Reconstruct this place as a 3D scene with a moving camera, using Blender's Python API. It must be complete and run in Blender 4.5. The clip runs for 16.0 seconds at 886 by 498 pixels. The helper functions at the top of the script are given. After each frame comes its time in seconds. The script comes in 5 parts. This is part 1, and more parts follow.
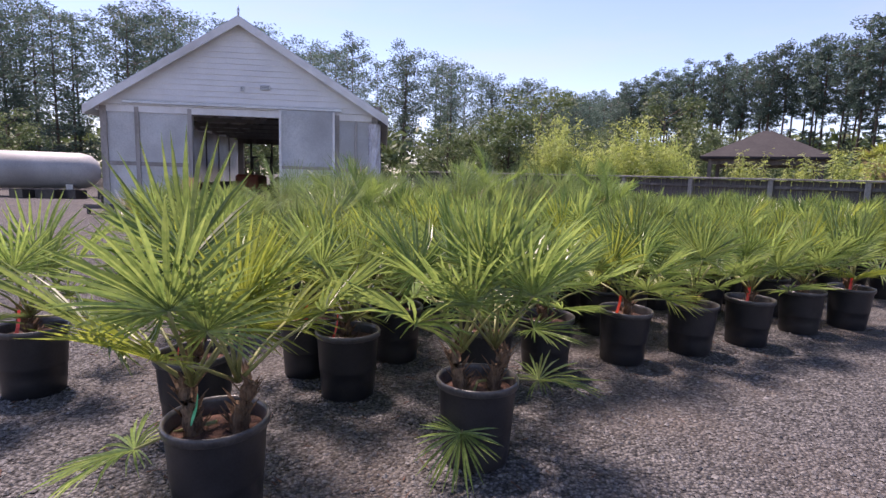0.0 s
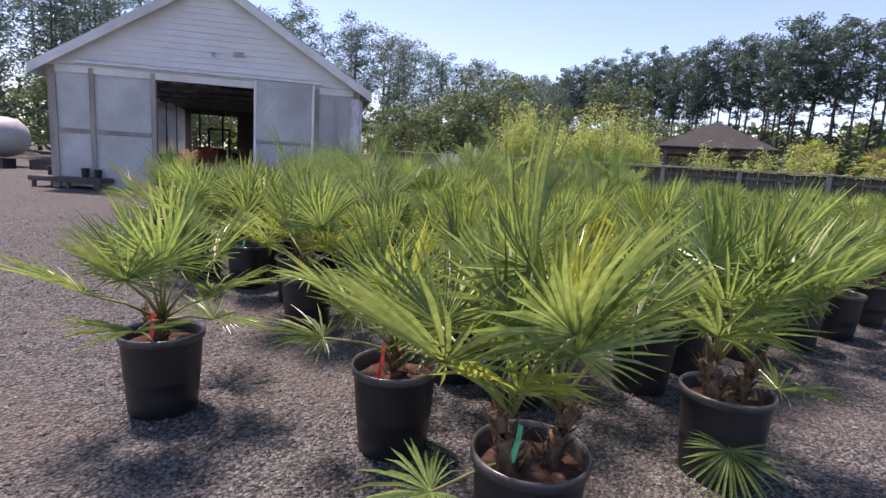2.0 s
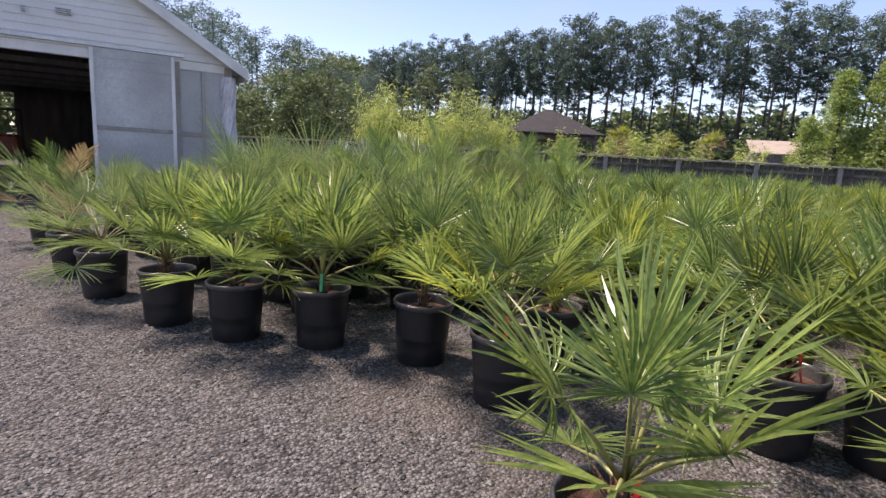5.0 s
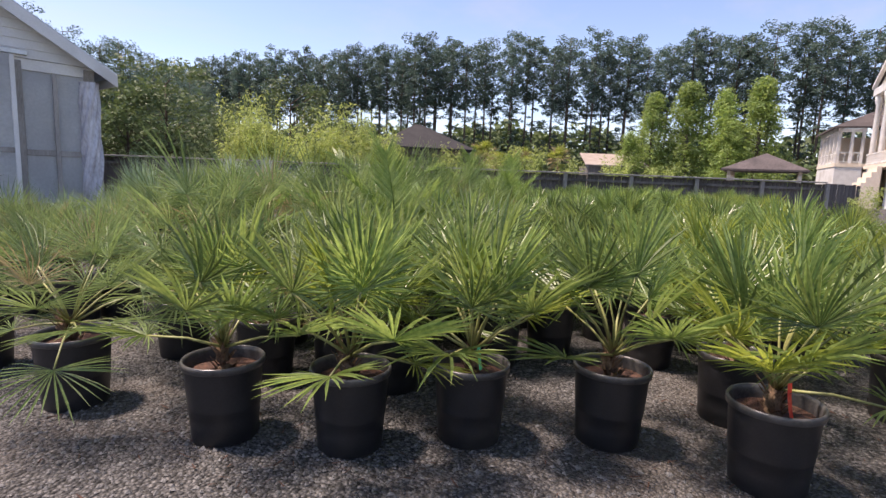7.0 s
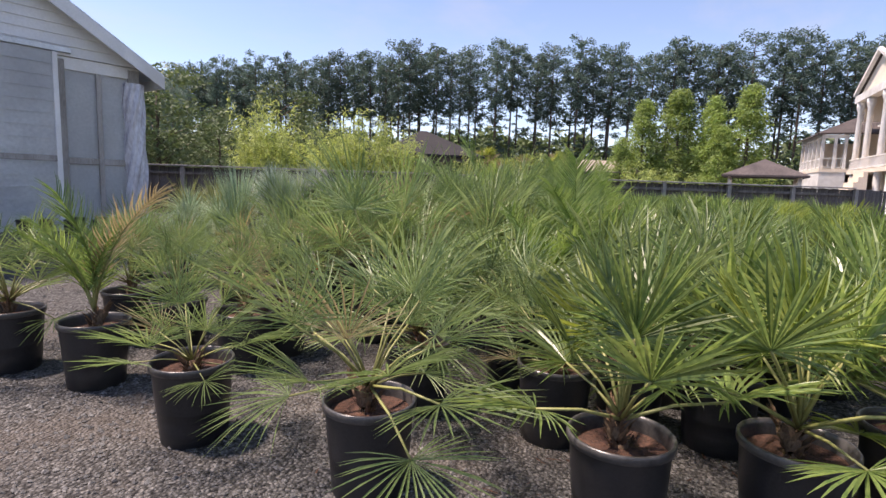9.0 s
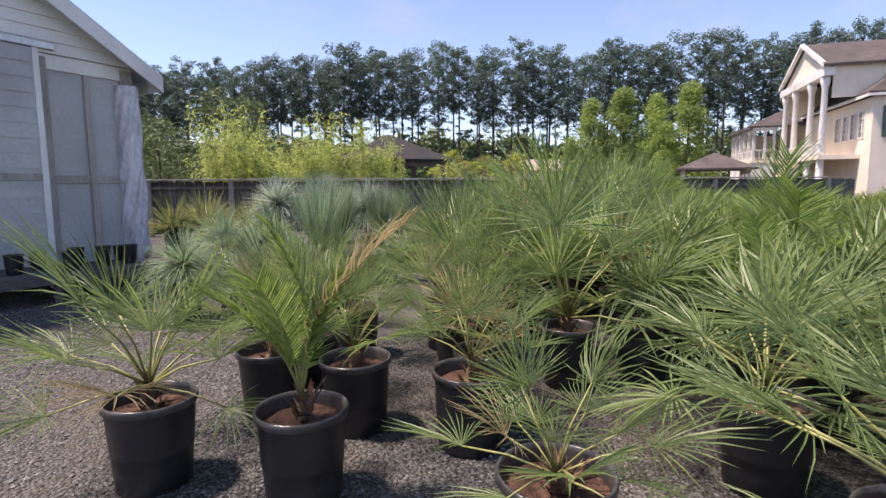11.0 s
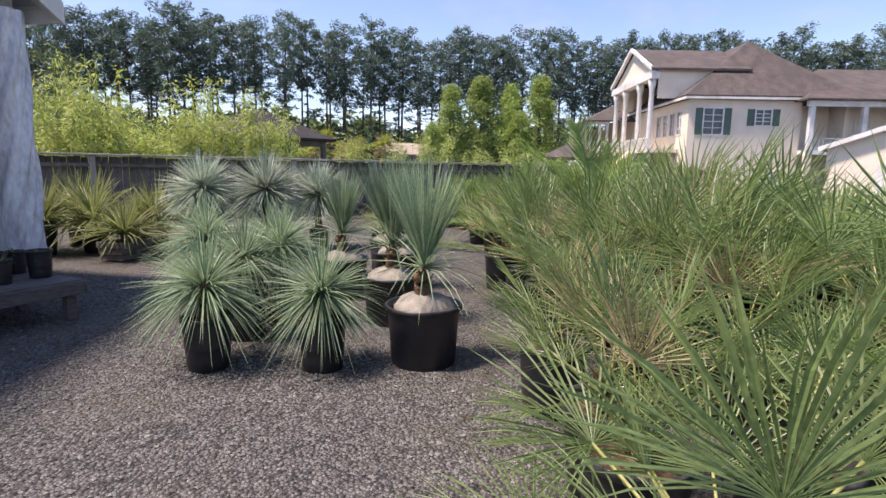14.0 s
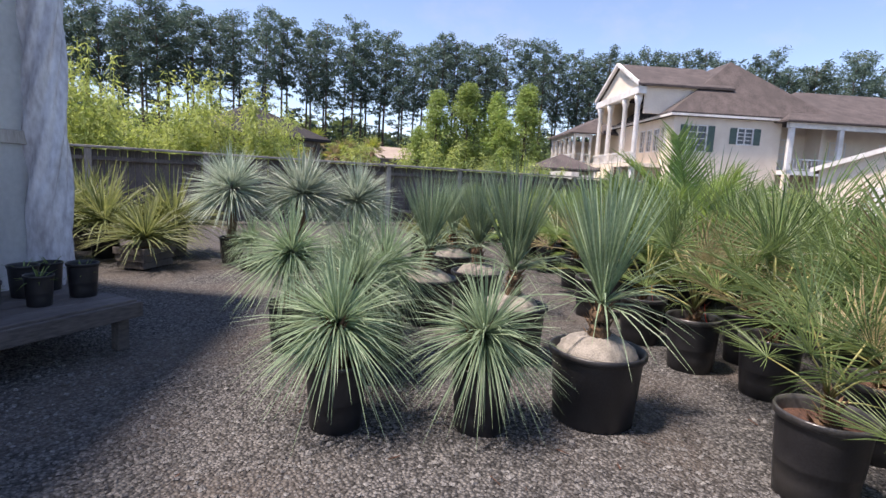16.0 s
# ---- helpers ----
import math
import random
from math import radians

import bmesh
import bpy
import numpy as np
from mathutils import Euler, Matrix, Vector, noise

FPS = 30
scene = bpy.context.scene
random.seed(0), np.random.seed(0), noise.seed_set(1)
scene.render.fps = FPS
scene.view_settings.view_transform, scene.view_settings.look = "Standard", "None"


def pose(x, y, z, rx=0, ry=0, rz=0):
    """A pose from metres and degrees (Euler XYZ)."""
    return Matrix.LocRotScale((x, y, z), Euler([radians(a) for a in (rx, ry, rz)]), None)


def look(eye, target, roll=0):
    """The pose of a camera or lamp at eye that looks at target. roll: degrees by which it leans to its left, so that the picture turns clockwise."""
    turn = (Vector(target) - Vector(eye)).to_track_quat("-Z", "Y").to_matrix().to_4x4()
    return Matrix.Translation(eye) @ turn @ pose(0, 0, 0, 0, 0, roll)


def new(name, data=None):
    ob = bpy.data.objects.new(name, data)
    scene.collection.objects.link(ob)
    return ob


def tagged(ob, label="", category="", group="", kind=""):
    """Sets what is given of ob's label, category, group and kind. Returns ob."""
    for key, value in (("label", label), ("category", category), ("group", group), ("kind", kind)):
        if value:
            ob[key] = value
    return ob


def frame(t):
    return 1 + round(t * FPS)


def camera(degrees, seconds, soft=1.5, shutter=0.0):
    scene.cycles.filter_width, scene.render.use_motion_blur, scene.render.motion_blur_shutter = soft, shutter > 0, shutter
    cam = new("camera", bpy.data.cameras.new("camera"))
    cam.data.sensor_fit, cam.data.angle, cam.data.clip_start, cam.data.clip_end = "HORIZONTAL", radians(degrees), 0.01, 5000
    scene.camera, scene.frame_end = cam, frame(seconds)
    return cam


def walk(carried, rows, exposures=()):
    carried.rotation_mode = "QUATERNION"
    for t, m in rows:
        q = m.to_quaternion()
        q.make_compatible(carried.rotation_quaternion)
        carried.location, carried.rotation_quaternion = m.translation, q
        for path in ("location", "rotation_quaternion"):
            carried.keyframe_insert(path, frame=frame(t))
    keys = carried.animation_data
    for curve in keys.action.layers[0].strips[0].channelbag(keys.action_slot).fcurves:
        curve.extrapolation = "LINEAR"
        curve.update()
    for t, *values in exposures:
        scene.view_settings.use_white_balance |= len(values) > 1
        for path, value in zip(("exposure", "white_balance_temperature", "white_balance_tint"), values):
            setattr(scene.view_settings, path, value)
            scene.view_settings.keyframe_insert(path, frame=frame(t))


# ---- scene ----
cam = camera(79.5, 16.0, soft=1.5)
PATH = [
    (0, (0.74, -0.328, 1.482), (0.523, 1.642, 1.216), 1.8),
    (0.5, (0.434, -0.287, 1.461), (0.185, 1.687, 1.253), 3.7),
    (1, (0.025, -0.272, 1.481), (-0.108, 1.704, 1.202), 4.0),
    (1.5, (-0.383, -0.189, 1.463), (-0.449, 1.782, 1.132), 4.1),
    (2, (-0.823, -0.076, 1.454), (-0.793, 1.896, 1.126), 3.7),
    (2.5, (-1.288, 0.04, 1.457), (-1.035, 1.992, 1.106), 2.2),
    (3, (-1.746, 0.228, 1.46), (-1.459, 2.175, 1.101), 1.7),
    (3.5, (-2.254, 0.443, 1.475), (-1.875, 2.372, 1.109), -0.1),
    (4, (-2.674, 0.737, 1.471), (-2.201, 2.644, 1.095), 1.1),
    (6.3, (-4.258, 2.752, 1.491), (-3.179, 4.412, 1.209), 3.0),
    (6.5, (-4.397, 2.924, 1.482), (-3.27, 4.553, 1.207), 2.9),
    (7, (-4.733, 3.344, 1.479), (-3.508, 4.901, 1.205), 2.2),
    (7.5, (-5.001, 3.805, 1.465), (-3.76, 5.351, 1.202), 2.0),
    (8, (-5.3, 4.33, 1.458), (-4.033, 5.856, 1.203), 1.9),
    (8.5, (-5.567, 4.742, 1.438), (-4.284, 6.257, 1.19), 1.8),
    (9, (-5.869, 5.2, 1.443), (-4.569, 6.7, 1.197), 1.9),
    (9.5, (-6.136, 5.775, 1.463), (-4.827, 7.265, 1.204), 1.4),
    (10, (-6.38, 6.254, 1.467), (-5.048, 7.727, 1.23), -0.3),
    (12.3, (-6.785, 8.719, 1.459), (-5.089, 9.739, 1.175), 2.0),
    (12.5, (-6.803, 8.923, 1.46), (-5.079, 9.891, 1.163), 2.0),
    (13, (-6.836, 9.364, 1.47), (-5.086, 10.285, 1.174), 1.7),
    (13.5, (-6.912, 9.817, 1.477), (-5.128, 10.674, 1.187), 1.3),
    (14, (-6.979, 10.222, 1.476), (-5.188, 11.063, 1.187), 0.9),
    (14.5, (-6.998, 10.637, 1.487), (-5.199, 11.467, 1.213), 0.8),
    (15, (-6.954, 11.033, 1.474), (-5.125, 11.8, 1.218), 1.0),
    (15.5, (-6.858, 11.403, 1.457), (-5.008, 12.118, 1.202), 3.9),
    (16, (-6.79, 11.781, 1.465), (-4.951, 12.521, 1.201), 3.1),
]
walk(cam, [(t, look(eye, target, roll)) for t, eye, target, roll in PATH],
     exposures=[(0.0, 1.28, 6750, 35), (3.0, 1.28, 6900, 28), (7.0, 1.27, 7100, 26), (10.0, 1.25, 7050, 25), (13.0, 1.3, 7000, 24), (16.0, 1.3, 6750, 22)])

# ---- world and sun ----
SUN_AZ, SUN_EL = radians(-43), radians(65)      # azimuth from +y towards +x
world = bpy.data.worlds.new("sky_world")
scene.world = world
world.use_nodes = True
wn = world.node_tree
wn.nodes.clear()
sky = wn.nodes.new("ShaderNodeTexSky")
sky.sky_type, sky.sun_disc = "NISHITA", False
sky.sun_elevation, sky.sun_rotation = SUN_EL, SUN_AZ
sky.air_density, sky.dust_density, sky.ozone_density = 0.85, 0.3, 1.9
bg = wn.nodes.new("ShaderNodeBackground")
bg.inputs[1].default_value = 0.10
wo = wn.nodes.new("ShaderNodeOutputWorld")
geo = wn.nodes.new("ShaderNodeTexCoord")
cmap = wn.nodes.new("ShaderNodeMapping")
cmap.inputs["Scale"].default_value, cmap.inputs["Rotation"].default_value = (1.2, 4.5, 7.0), (0.3, 0.2, 0.6)
cirrus = wn.nodes.new("ShaderNodeTexNoise")
cirrus.inputs["Scale"].default_value, cirrus.inputs["Detail"].default_value, cirrus.inputs["Roughness"].default_value = 1.6, 8, 0.62
cramp = wn.nodes.new("ShaderNodeMapRange")
cramp.inputs[1].default_value, cramp.inputs[2].default_value, cramp.inputs[4].default_value = 0.5, 0.85, 0.3
cmix = wn.nodes.new("ShaderNodeMix")
cmix.data_type = "RGBA"
cmix.inputs[7].default_value = (3.4, 3.45, 3.5, 1)
wn.links.new(geo.outputs["Generated"], cmap.inputs[0])
wn.links.new(cmap.outputs[0], cirrus.inputs["Vector"])
wn.links.new(cirrus.outputs[0], cramp.inputs[0])
wn.links.new(cramp.outputs[0], cmix.inputs[0])
wn.links.new(sky.outputs[0], cmix.inputs[6])
wn.links.new(cmix.outputs[2], bg.inputs[0])
wn.links.new(bg.outputs[0], wo.inputs[0])
sun_data = bpy.data.lights.new("sun", "SUN")
sun_data.energy, sun_data.angle, sun_data.color = 3.5, radians(6.0), (1.0, 0.93, 0.82)
sun = new("sun", sun_data)
sun_dir = Vector((math.sin(SUN_AZ) * math.cos(SUN_EL), math.cos(SUN_AZ) * math.cos(SUN_EL), math.sin(SUN_EL)))
sun.matrix_world = look(sun_dir * 60, (0, 0, 0))


# ---- materials ----
def material(name, dark, light, scale=8.0, rough=0.7, bump=0.0, fine=60.0, stain=None, metal=0.0, spread=0.0,
             through_light=0.0, squash=(1, 1, 1), spec=0.5):
    """Two-scale noise between two colours, fine relief, an optional stain colour, per-object spread, optional light through leaves."""
    m = bpy.data.materials.new(name)
    m.use_nodes = True
    nt = m.node_tree
    b = nt.nodes["Principled BSDF"]
    N, L = nt.nodes.new, nt.links.new
    tc = N("ShaderNodeTexCoord")
    mp = N("ShaderNodeMapping")
    mp.inputs["Scale"].default_value = squash
    L(tc.outputs["Object"], mp.inputs[0])
    n1 = N("ShaderNodeTexNoise")
    n1.inputs["Scale"].default_value, n1.inputs["Detail"].default_value = scale, 5
    L(mp.outputs[0], n1.inputs["Vector"])
    n2 = N("ShaderNodeTexNoise")
    n2.inputs["Scale"].default_value, n2.inputs["Detail"].default_value = fine, 3
    L(mp.outputs[0], n2.inputs["Vector"])
    add = N("ShaderNodeMath")
    add.operation = "MULTIPLY_ADD"
    add.inputs[1].default_value = 0.45
    L(n2.outputs[0], add.inputs[0])
    sub = N("ShaderNodeMath")
    sub.operation = "MULTIPLY"
    sub.inputs[1].default_value = 0.55
    L(n1.outputs[0], sub.inputs[0])
    L(sub.outputs[0], add.inputs[2])
    ramp = N("ShaderNodeValToRGB")
    ramp.color_ramp.elements[0].position, ramp.color_ramp.elements[1].position = 0.36, 0.64
    ramp.color_ramp.elements[0].color, ramp.color_ramp.elements[1].color = (*dark, 1), (*light, 1)
    L(add.outputs[0], ramp.inputs[0])
    col = ramp.outputs[0]
    if stain:
        n3 = N("ShaderNodeTexNoise")
        n3.inputs["Scale"].default_value, n3.inputs["Detail"].default_value = scale * 0.23, 4
        L(mp.outputs[0], n3.inputs["Vector"])
        r3 = N("ShaderNodeMapRange")
        r3.inputs[1].default_value, r3.inputs[2].default_value = 0.5, 0.68
        r3.inputs[4].default_value = 0.7
        L(n3.outputs[0], r3.inputs[0])
        mx = N("ShaderNodeMix")
        mx.data_type = "RGBA"
        L(r3.outputs[0], mx.inputs[0])
        L(col, mx.inputs[6])
        mx.inputs[7].default_value = (*stain, 1)
        col = mx.outputs[2]
    if spread:
        oi = N("ShaderNodeObjectInfo")
        isl = N("ShaderNodeNewGeometry")
        av = N("ShaderNodeMath")
        L(oi.outputs["Random"], av.inputs[0])
        L(isl.outputs["Random Per Island"], av.inputs[1])
        mr = N("ShaderNodeMapRange")
        mr.inputs[1].default_value, mr.inputs[2].default_value = 0.0, 2.0
        mr.inputs[3].default_value, mr.inputs[4].default_value = 1 - spread, 1 + spread
        L(av.outputs[0], mr.inputs[0])
        hv = N("ShaderNodeHueSaturation")
        L(mr.outputs[0], hv.inputs["Value"])
        L(col, hv.inputs["Color"])
        col = hv.outputs[0]
    L(col, b.inputs["Base Color"])
    b.inputs["Roughness"].default_value, b.inputs["Metallic"].default_value = rough, metal
    b.inputs["Specular IOR Level"].default_value = spec
    if bump:
        bp = N("ShaderNodeBump")
        bp.inputs["Strength"].default_value, bp.inputs["Distance"].default_value = bump, 0.02
        L(add.outputs[0], bp.inputs["Height"])
        L(bp.outputs[0], b.inputs["Normal"])
    if through_light:
        tr = N("ShaderNodeBsdfTranslucent")
        hs = N("ShaderNodeHueSaturation")
        hs.inputs["Hue"].default_value, hs.inputs["Value"].default_value, hs.inputs["Saturation"].default_value = 0.485, 1.7, 1.1
        L(col, hs.inputs["Color"])
        L(hs.outputs[0], tr.inputs[0])
        ms = N("ShaderNodeMixShader")
        ms.inputs[0].default_value = through_light
        L(b.outputs[0], ms.inputs[1])
        L(tr.outputs[0], ms.inputs[2])
        L(ms.outputs[0], nt.nodes["Material Output"].inputs[0])
    return m


def gravel_material():
    """Crushed stone: cells of single stones in uneven greys with dark gaps, and brown dusty patches that half bury them."""
    m = material("gravel_ground", (0.078, 0.076, 0.075), (0.160, 0.154, 0.148), 9, 0.92, 0.0, 70)
    nt = m.node_tree
    N, L = nt.nodes.new, nt.links.new
    b = nt.nodes["Principled BSDF"]
    old = b.inputs["Base Color"].links[0].from_socket
    tc = N("ShaderNodeTexCoord")
    vo = N("ShaderNodeTexVoronoi")
    vo.inputs["Scale"].default_value = 52
    L(tc.outputs["Object"], vo.inputs["Vector"])
    bw = N("ShaderNodeSeparateColor")
    L(vo.outputs["Color"], bw.inputs[0])
    mr = N("ShaderNodeMapRange")
    mr.inputs[3].default_value, mr.inputs[4].default_value = 0.2, 1.75
    L(bw.outputs[0], mr.inputs[0])
    gap = N("ShaderNodeMapRange")                 # stone colour darkens towards each cell's edge
    gap.inputs[1].default_value, gap.inputs[2].default_value = 0.35, 0.75
    gap.inputs[3].default_value, gap.inputs[4].default_value = 1.0, 0.42
    L(vo.outputs["Distance"], gap.inputs[0])
    mul = N("ShaderNodeMath")
    mul.operation = "MULTIPLY"
    L(mr.outputs[0], mul.inputs[0])
    L(gap.outputs[0], mul.inputs[1])
    hv = N("ShaderNodeHueSaturation")
    L(mul.outputs[0], hv.inputs["Value"])
    L(old, hv.inputs["Color"])
    n3 = N("ShaderNodeTexNoise")
    n3.inputs["Scale"].default_value, n3.inputs["Detail"].default_value = 0.75, 9
    L(tc.outputs["Object"], n3.inputs["Vector"])
    r3 = N("ShaderNodeMapRange")
    r3.inputs[1].default_value, r3.inputs[2].default_value, r3.inputs[4].default_value = 0.46, 0.64, 0.48
    L(n3.outputs[0], r3.inputs[0])
    mx = N("ShaderNodeMix")
    mx.data_type = "RGBA"
    L(r3.outputs[0], mx.inputs[0])
    L(hv.outputs[0], mx.inputs[6])
    mx.inputs[7].default_value = (0.128, 0.104, 0.086, 1)
    L(mx.outputs[2], b.inputs["Base Color"])
    bp = N("ShaderNodeBump")
    bp.invert = True
    bp.inputs["Strength"].default_value, bp.inputs["Distance"].default_value = 1.0, 0.03
    L(vo.outputs["Distance"], bp.inputs["Height"])
    L(bp.outputs[0], b.inputs["Normal"])
    return m


M_GRAVEL = gravel_material()
M_STONE = material("gravel_stone", (0.065, 0.064, 0.066), (0.25, 0.244, 0.233), 30, 0.9, 0.3, 120, spread=0.55)
M_POT = material("black_plastic_pot", (0.010, 0.010, 0.012), (0.022, 0.022, 0.025), 6, 0.42, 0.08, 90, stain=(0.05, 0.045, 0.04), spread=0.3)
# rim colour lightened for wear and to paint in the highlight it catches
M_RIM = material("worn_highlit_pot_rim", (0.026, 0.026, 0.028), (0.08, 0.077, 0.075), 9, 0.28, 0.1, 70, stain=(0.10, 0.095, 0.09), spread=0.3)
M_SOIL = material("bark_mulch", (0.028, 0.014, 0.009), (0.13, 0.062, 0.04), 40, 0.95, 1.0, 120)
M_TRUNK = material("palm_fibre_trunk", (0.06, 0.035, 0.02), (0.24, 0.15, 0.085), 30, 0.95, 1.0, 140, squash=(1, 1, 0.3))
M_FAN = material("fan_palm_leaf", (0.088, 0.15, 0.046), (0.225, 0.295, 0.095), 5, 0.33, 0.0, 40, spread=0.55, through_light=0.38)
M_FAN_DARK = material("bluegreen_palm_leaf", (0.10, 0.16, 0.06), (0.22, 0.28, 0.12), 5, 0.45, 0.0, 40, spread=0.3, through_light=0.3)
M_FAN_SPIKY = material("spiky_palm_leaf", (0.09, 0.15, 0.055), (0.215, 0.285, 0.115), 5, 0.45, 0.0, 40, spread=0.35, through_light=0.35)
# yellowing leaf; its brighter colour also imitates leaves lit from behind
M_FAN_YELLOW = material("yellowing_backlit_palm_leaf", (0.155, 0.21, 0.042), (0.30, 0.345, 0.085), 5, 0.45, 0.0, 40, spread=0.3, through_light=0.4)
M_FAN_DRY = material("dry_palm_leaf", (0.20, 0.165, 0.08), (0.37, 0.32, 0.18), 5, 0.6, 0.0, 40, spread=0.3, through_light=0.25)
M_FEATHER = material("feather_palm_leaf", (0.10, 0.18, 0.045), (0.22, 0.30, 0.10), 5, 0.42, 0.0, 40, spread=0.3, through_light=0.35)
M_STALK = material("palm_leaf_stalk", (0.15, 0.17, 0.05), (0.30, 0.29, 0.11), 9, 0.5, 0.0, 60, spread=0.25)
M_YUCCA = material("yucca_leaf", (0.12, 0.19, 0.11), (0.27, 0.35, 0.225), 5, 0.5, 0.0, 40, spread=0.35, through_light=0.25)
M_SILVER = material("silver_yucca_leaf", (0.20, 0.26, 0.20), (0.42, 0.48, 0.39), 5, 0.5, 0.0, 40, spread=0.3, through_light=0.2)
M_YELLOW = material("yellow_sago_leaf", (0.095, 0.13, 0.048), (0.235, 0.26, 0.11), 5, 0.5, 0.0, 40, spread=0.3, through_light=0.3)
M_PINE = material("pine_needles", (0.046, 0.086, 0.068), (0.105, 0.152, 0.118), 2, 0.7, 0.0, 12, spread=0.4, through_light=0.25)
M_PINE_BARK = material("pine_bark", (0.05, 0.038, 0.03), (0.14, 0.105, 0.08), 6, 0.95, 0.8, 30)
M_TREE = material("broad_leaf", (0.066, 0.108, 0.042), (0.145, 0.195, 0.08), 2, 0.6, 0.0, 12, spread=0.4, through_light=0.2)
M_YOUNG = material("young_tree_leaf", (0.13, 0.21, 0.055), (0.27, 0.35, 0.11), 2, 0.6, 0.0, 12, spread=0.35, through_light=0.35)
M_TAN = material("tan_roof_sheet", (0.26, 0.21, 0.17), (0.36, 0.30, 0.25), 1.5, 0.7, 0.1, 12)
M_DARK_SHINGLE = material("dark_grey_shingle", (0.012, 0.011, 0.012), (0.032, 0.029, 0.029), 1.5, 0.9, 0.4, 10)
# timber colour darkened to paint in the shade over the benches
M_BENCH = material("shade_darkened_timber", (0.05, 0.045, 0.045), (0.13, 0.115, 0.11), 5, 0.8, 0.4, 60, squash=(0.2, 1, 1), spread=0.25)
M_BAMBOO = material("bright_leaf", (0.19, 0.26, 0.07), (0.38, 0.44, 0.15), 2, 0.6, 0.0, 12, spread=0.35, through_light=0.38)
M_SIDING = material("white_vinyl_siding", (0.66, 0.655, 0.64), (0.78, 0.775, 0.76), 1.6, 0.55, 0.05, 25, stain=(0.55, 0.53, 0.5))
M_WHITE = material("white_paint_wood", (0.66, 0.65, 0.63), (0.80, 0.79, 0.77), 3, 0.5, 0.1, 40, stain=(0.5, 0.47, 0.43))
M_PANEL = material("milky_plastic_panel", (0.55, 0.56, 0.56), (0.74, 0.75, 0.75), 1.5, 0.35, 0.05, 20, stain=(0.42, 0.42, 0.42), through_light=0.35)
M_POST = material("weathered_grey_timber", (0.22, 0.20, 0.18), (0.42, 0.39, 0.36), 4, 0.85, 0.4, 60, squash=(1, 1, 0.15))
M_FENCE = material("weathered_fence_board", (0.085, 0.075, 0.07), (0.20, 0.18, 0.165), 4, 0.9, 0.4, 50, stain=(0.06, 0.055, 0.05), squash=(1, 1, 0.2), spread=0.25)
M_FENCE_BOARD = material("dark_weathered_board", (0.062, 0.055, 0.052), (0.165, 0.145, 0.135), 4, 0.9, 0.4, 50, stain=(0.035, 0.032, 0.03), squash=(1, 1, 0.2), spread=0.35)
M_SHINGLE = material("brown_roof_shingle", (0.046, 0.038, 0.037), (0.105, 0.086, 0.082), 1.2, 0.9, 0.4, 9, stain=(0.055, 0.046, 0.044))
M_STUCCO = material("cream_stucco", (0.70, 0.60, 0.49), (0.81, 0.72, 0.60), 1.0, 0.85, 0.1, 14)
M_GLASS_DARK = material("window_glass", (0.04, 0.05, 0.06), (0.10, 0.12, 0.14), 1.5, 0.08, 0.0, 4)
M_SHUTTER = material("green_shutter", (0.05, 0.09, 0.075), (0.09, 0.14, 0.12), 3, 0.6, 0.1, 30)
M_METAL = material("galvanised_metal", (0.40, 0.41, 0.42), (0.58, 0.59, 0.6), 3, 0.38, 0.05, 30, metal=0.6)
M_DARK = material("dark_machine_paint", (0.02, 0.02, 0.022), (0.06, 0.055, 0.05), 4, 0.6, 0.1, 40)
M_RED = material("red_plastic_ribbon", (0.65, 0.05, 0.03), (0.85, 0.12, 0.06), 12, 0.4, 0.0, 50, through_light=0.3)
M_GREEN = material("green_plant_tag", (0.03, 0.38, 0.16), (0.06, 0.52, 0.24), 12, 0.4, 0.0, 50)
M_LABEL = material("white_plant_label", (0.72, 0.73, 0.72), (0.84, 0.84, 0.83), 12, 0.5, 0.0, 50)
M_BURLAP = material("grey_burlap_root_ball", (0.17, 0.155, 0.13), (0.33, 0.30, 0.26), 14, 0.95, 0.8, 90)
M_FILM = material("plastic_sheet_wrap", (0.36, 0.34, 0.36), (0.66, 0.66, 0.70), 6, 0.2, 0.5, 30, squash=(1, 1, 0.35))
M_TANK = material("dull_tank_paint", (0.30, 0.31, 0.30), (0.45, 0.45, 0.44), 2, 0.6, 0.05, 20, stain=(0.2, 0.2, 0.19))
M_RUST = material("rusty_red_paint", (0.25, 0.05, 0.025), (0.42, 0.11, 0.06), 4, 0.6, 0.2, 30)


# ---- mesh helpers ----
def mesh_of(name, verts, faces, mats, index=None, smooth=False):
    me = bpy.data.meshes.new(name)
    me.from_pydata([tuple(v) for v in verts], [], faces)
    for m in (mats if isinstance(mats, (list, tuple)) else [mats]):
        me.materials.append(m)
    if index is not None:
        me.polygons.foreach_set("material_index", index)
    if smooth:
        me.polygons.foreach_set("use_smooth", [True] * len(faces))
    me.update()
    return me


def child(name, me, parent, m=None, label=""):
    ob = new(name, me)
    ob.parent = parent
    if m is not None:
        ob.matrix_basis = m
    if label:
        tagged(ob, label)
    return ob


def box_data(x0, y0, z0, x1, y1, z1, bevel=0.0):
    bm = bmesh.new()
    bmesh.ops.create_cube(bm, size=1.0)
    for v in bm.verts:
        v.co = Vector(((x0 + x1) / 2 + v.co.x * (x1 - x0), (y0 + y1) / 2 + v.co.y * (y1 - y0), (z0 + z1) / 2 + v.co.z * (z1 - z0)))
    if bevel:
        bmesh.ops.bevel(bm, geom=bm.edges[:], offset=bevel, segments=1, affect="EDGES", profile=0.5)
    return bm


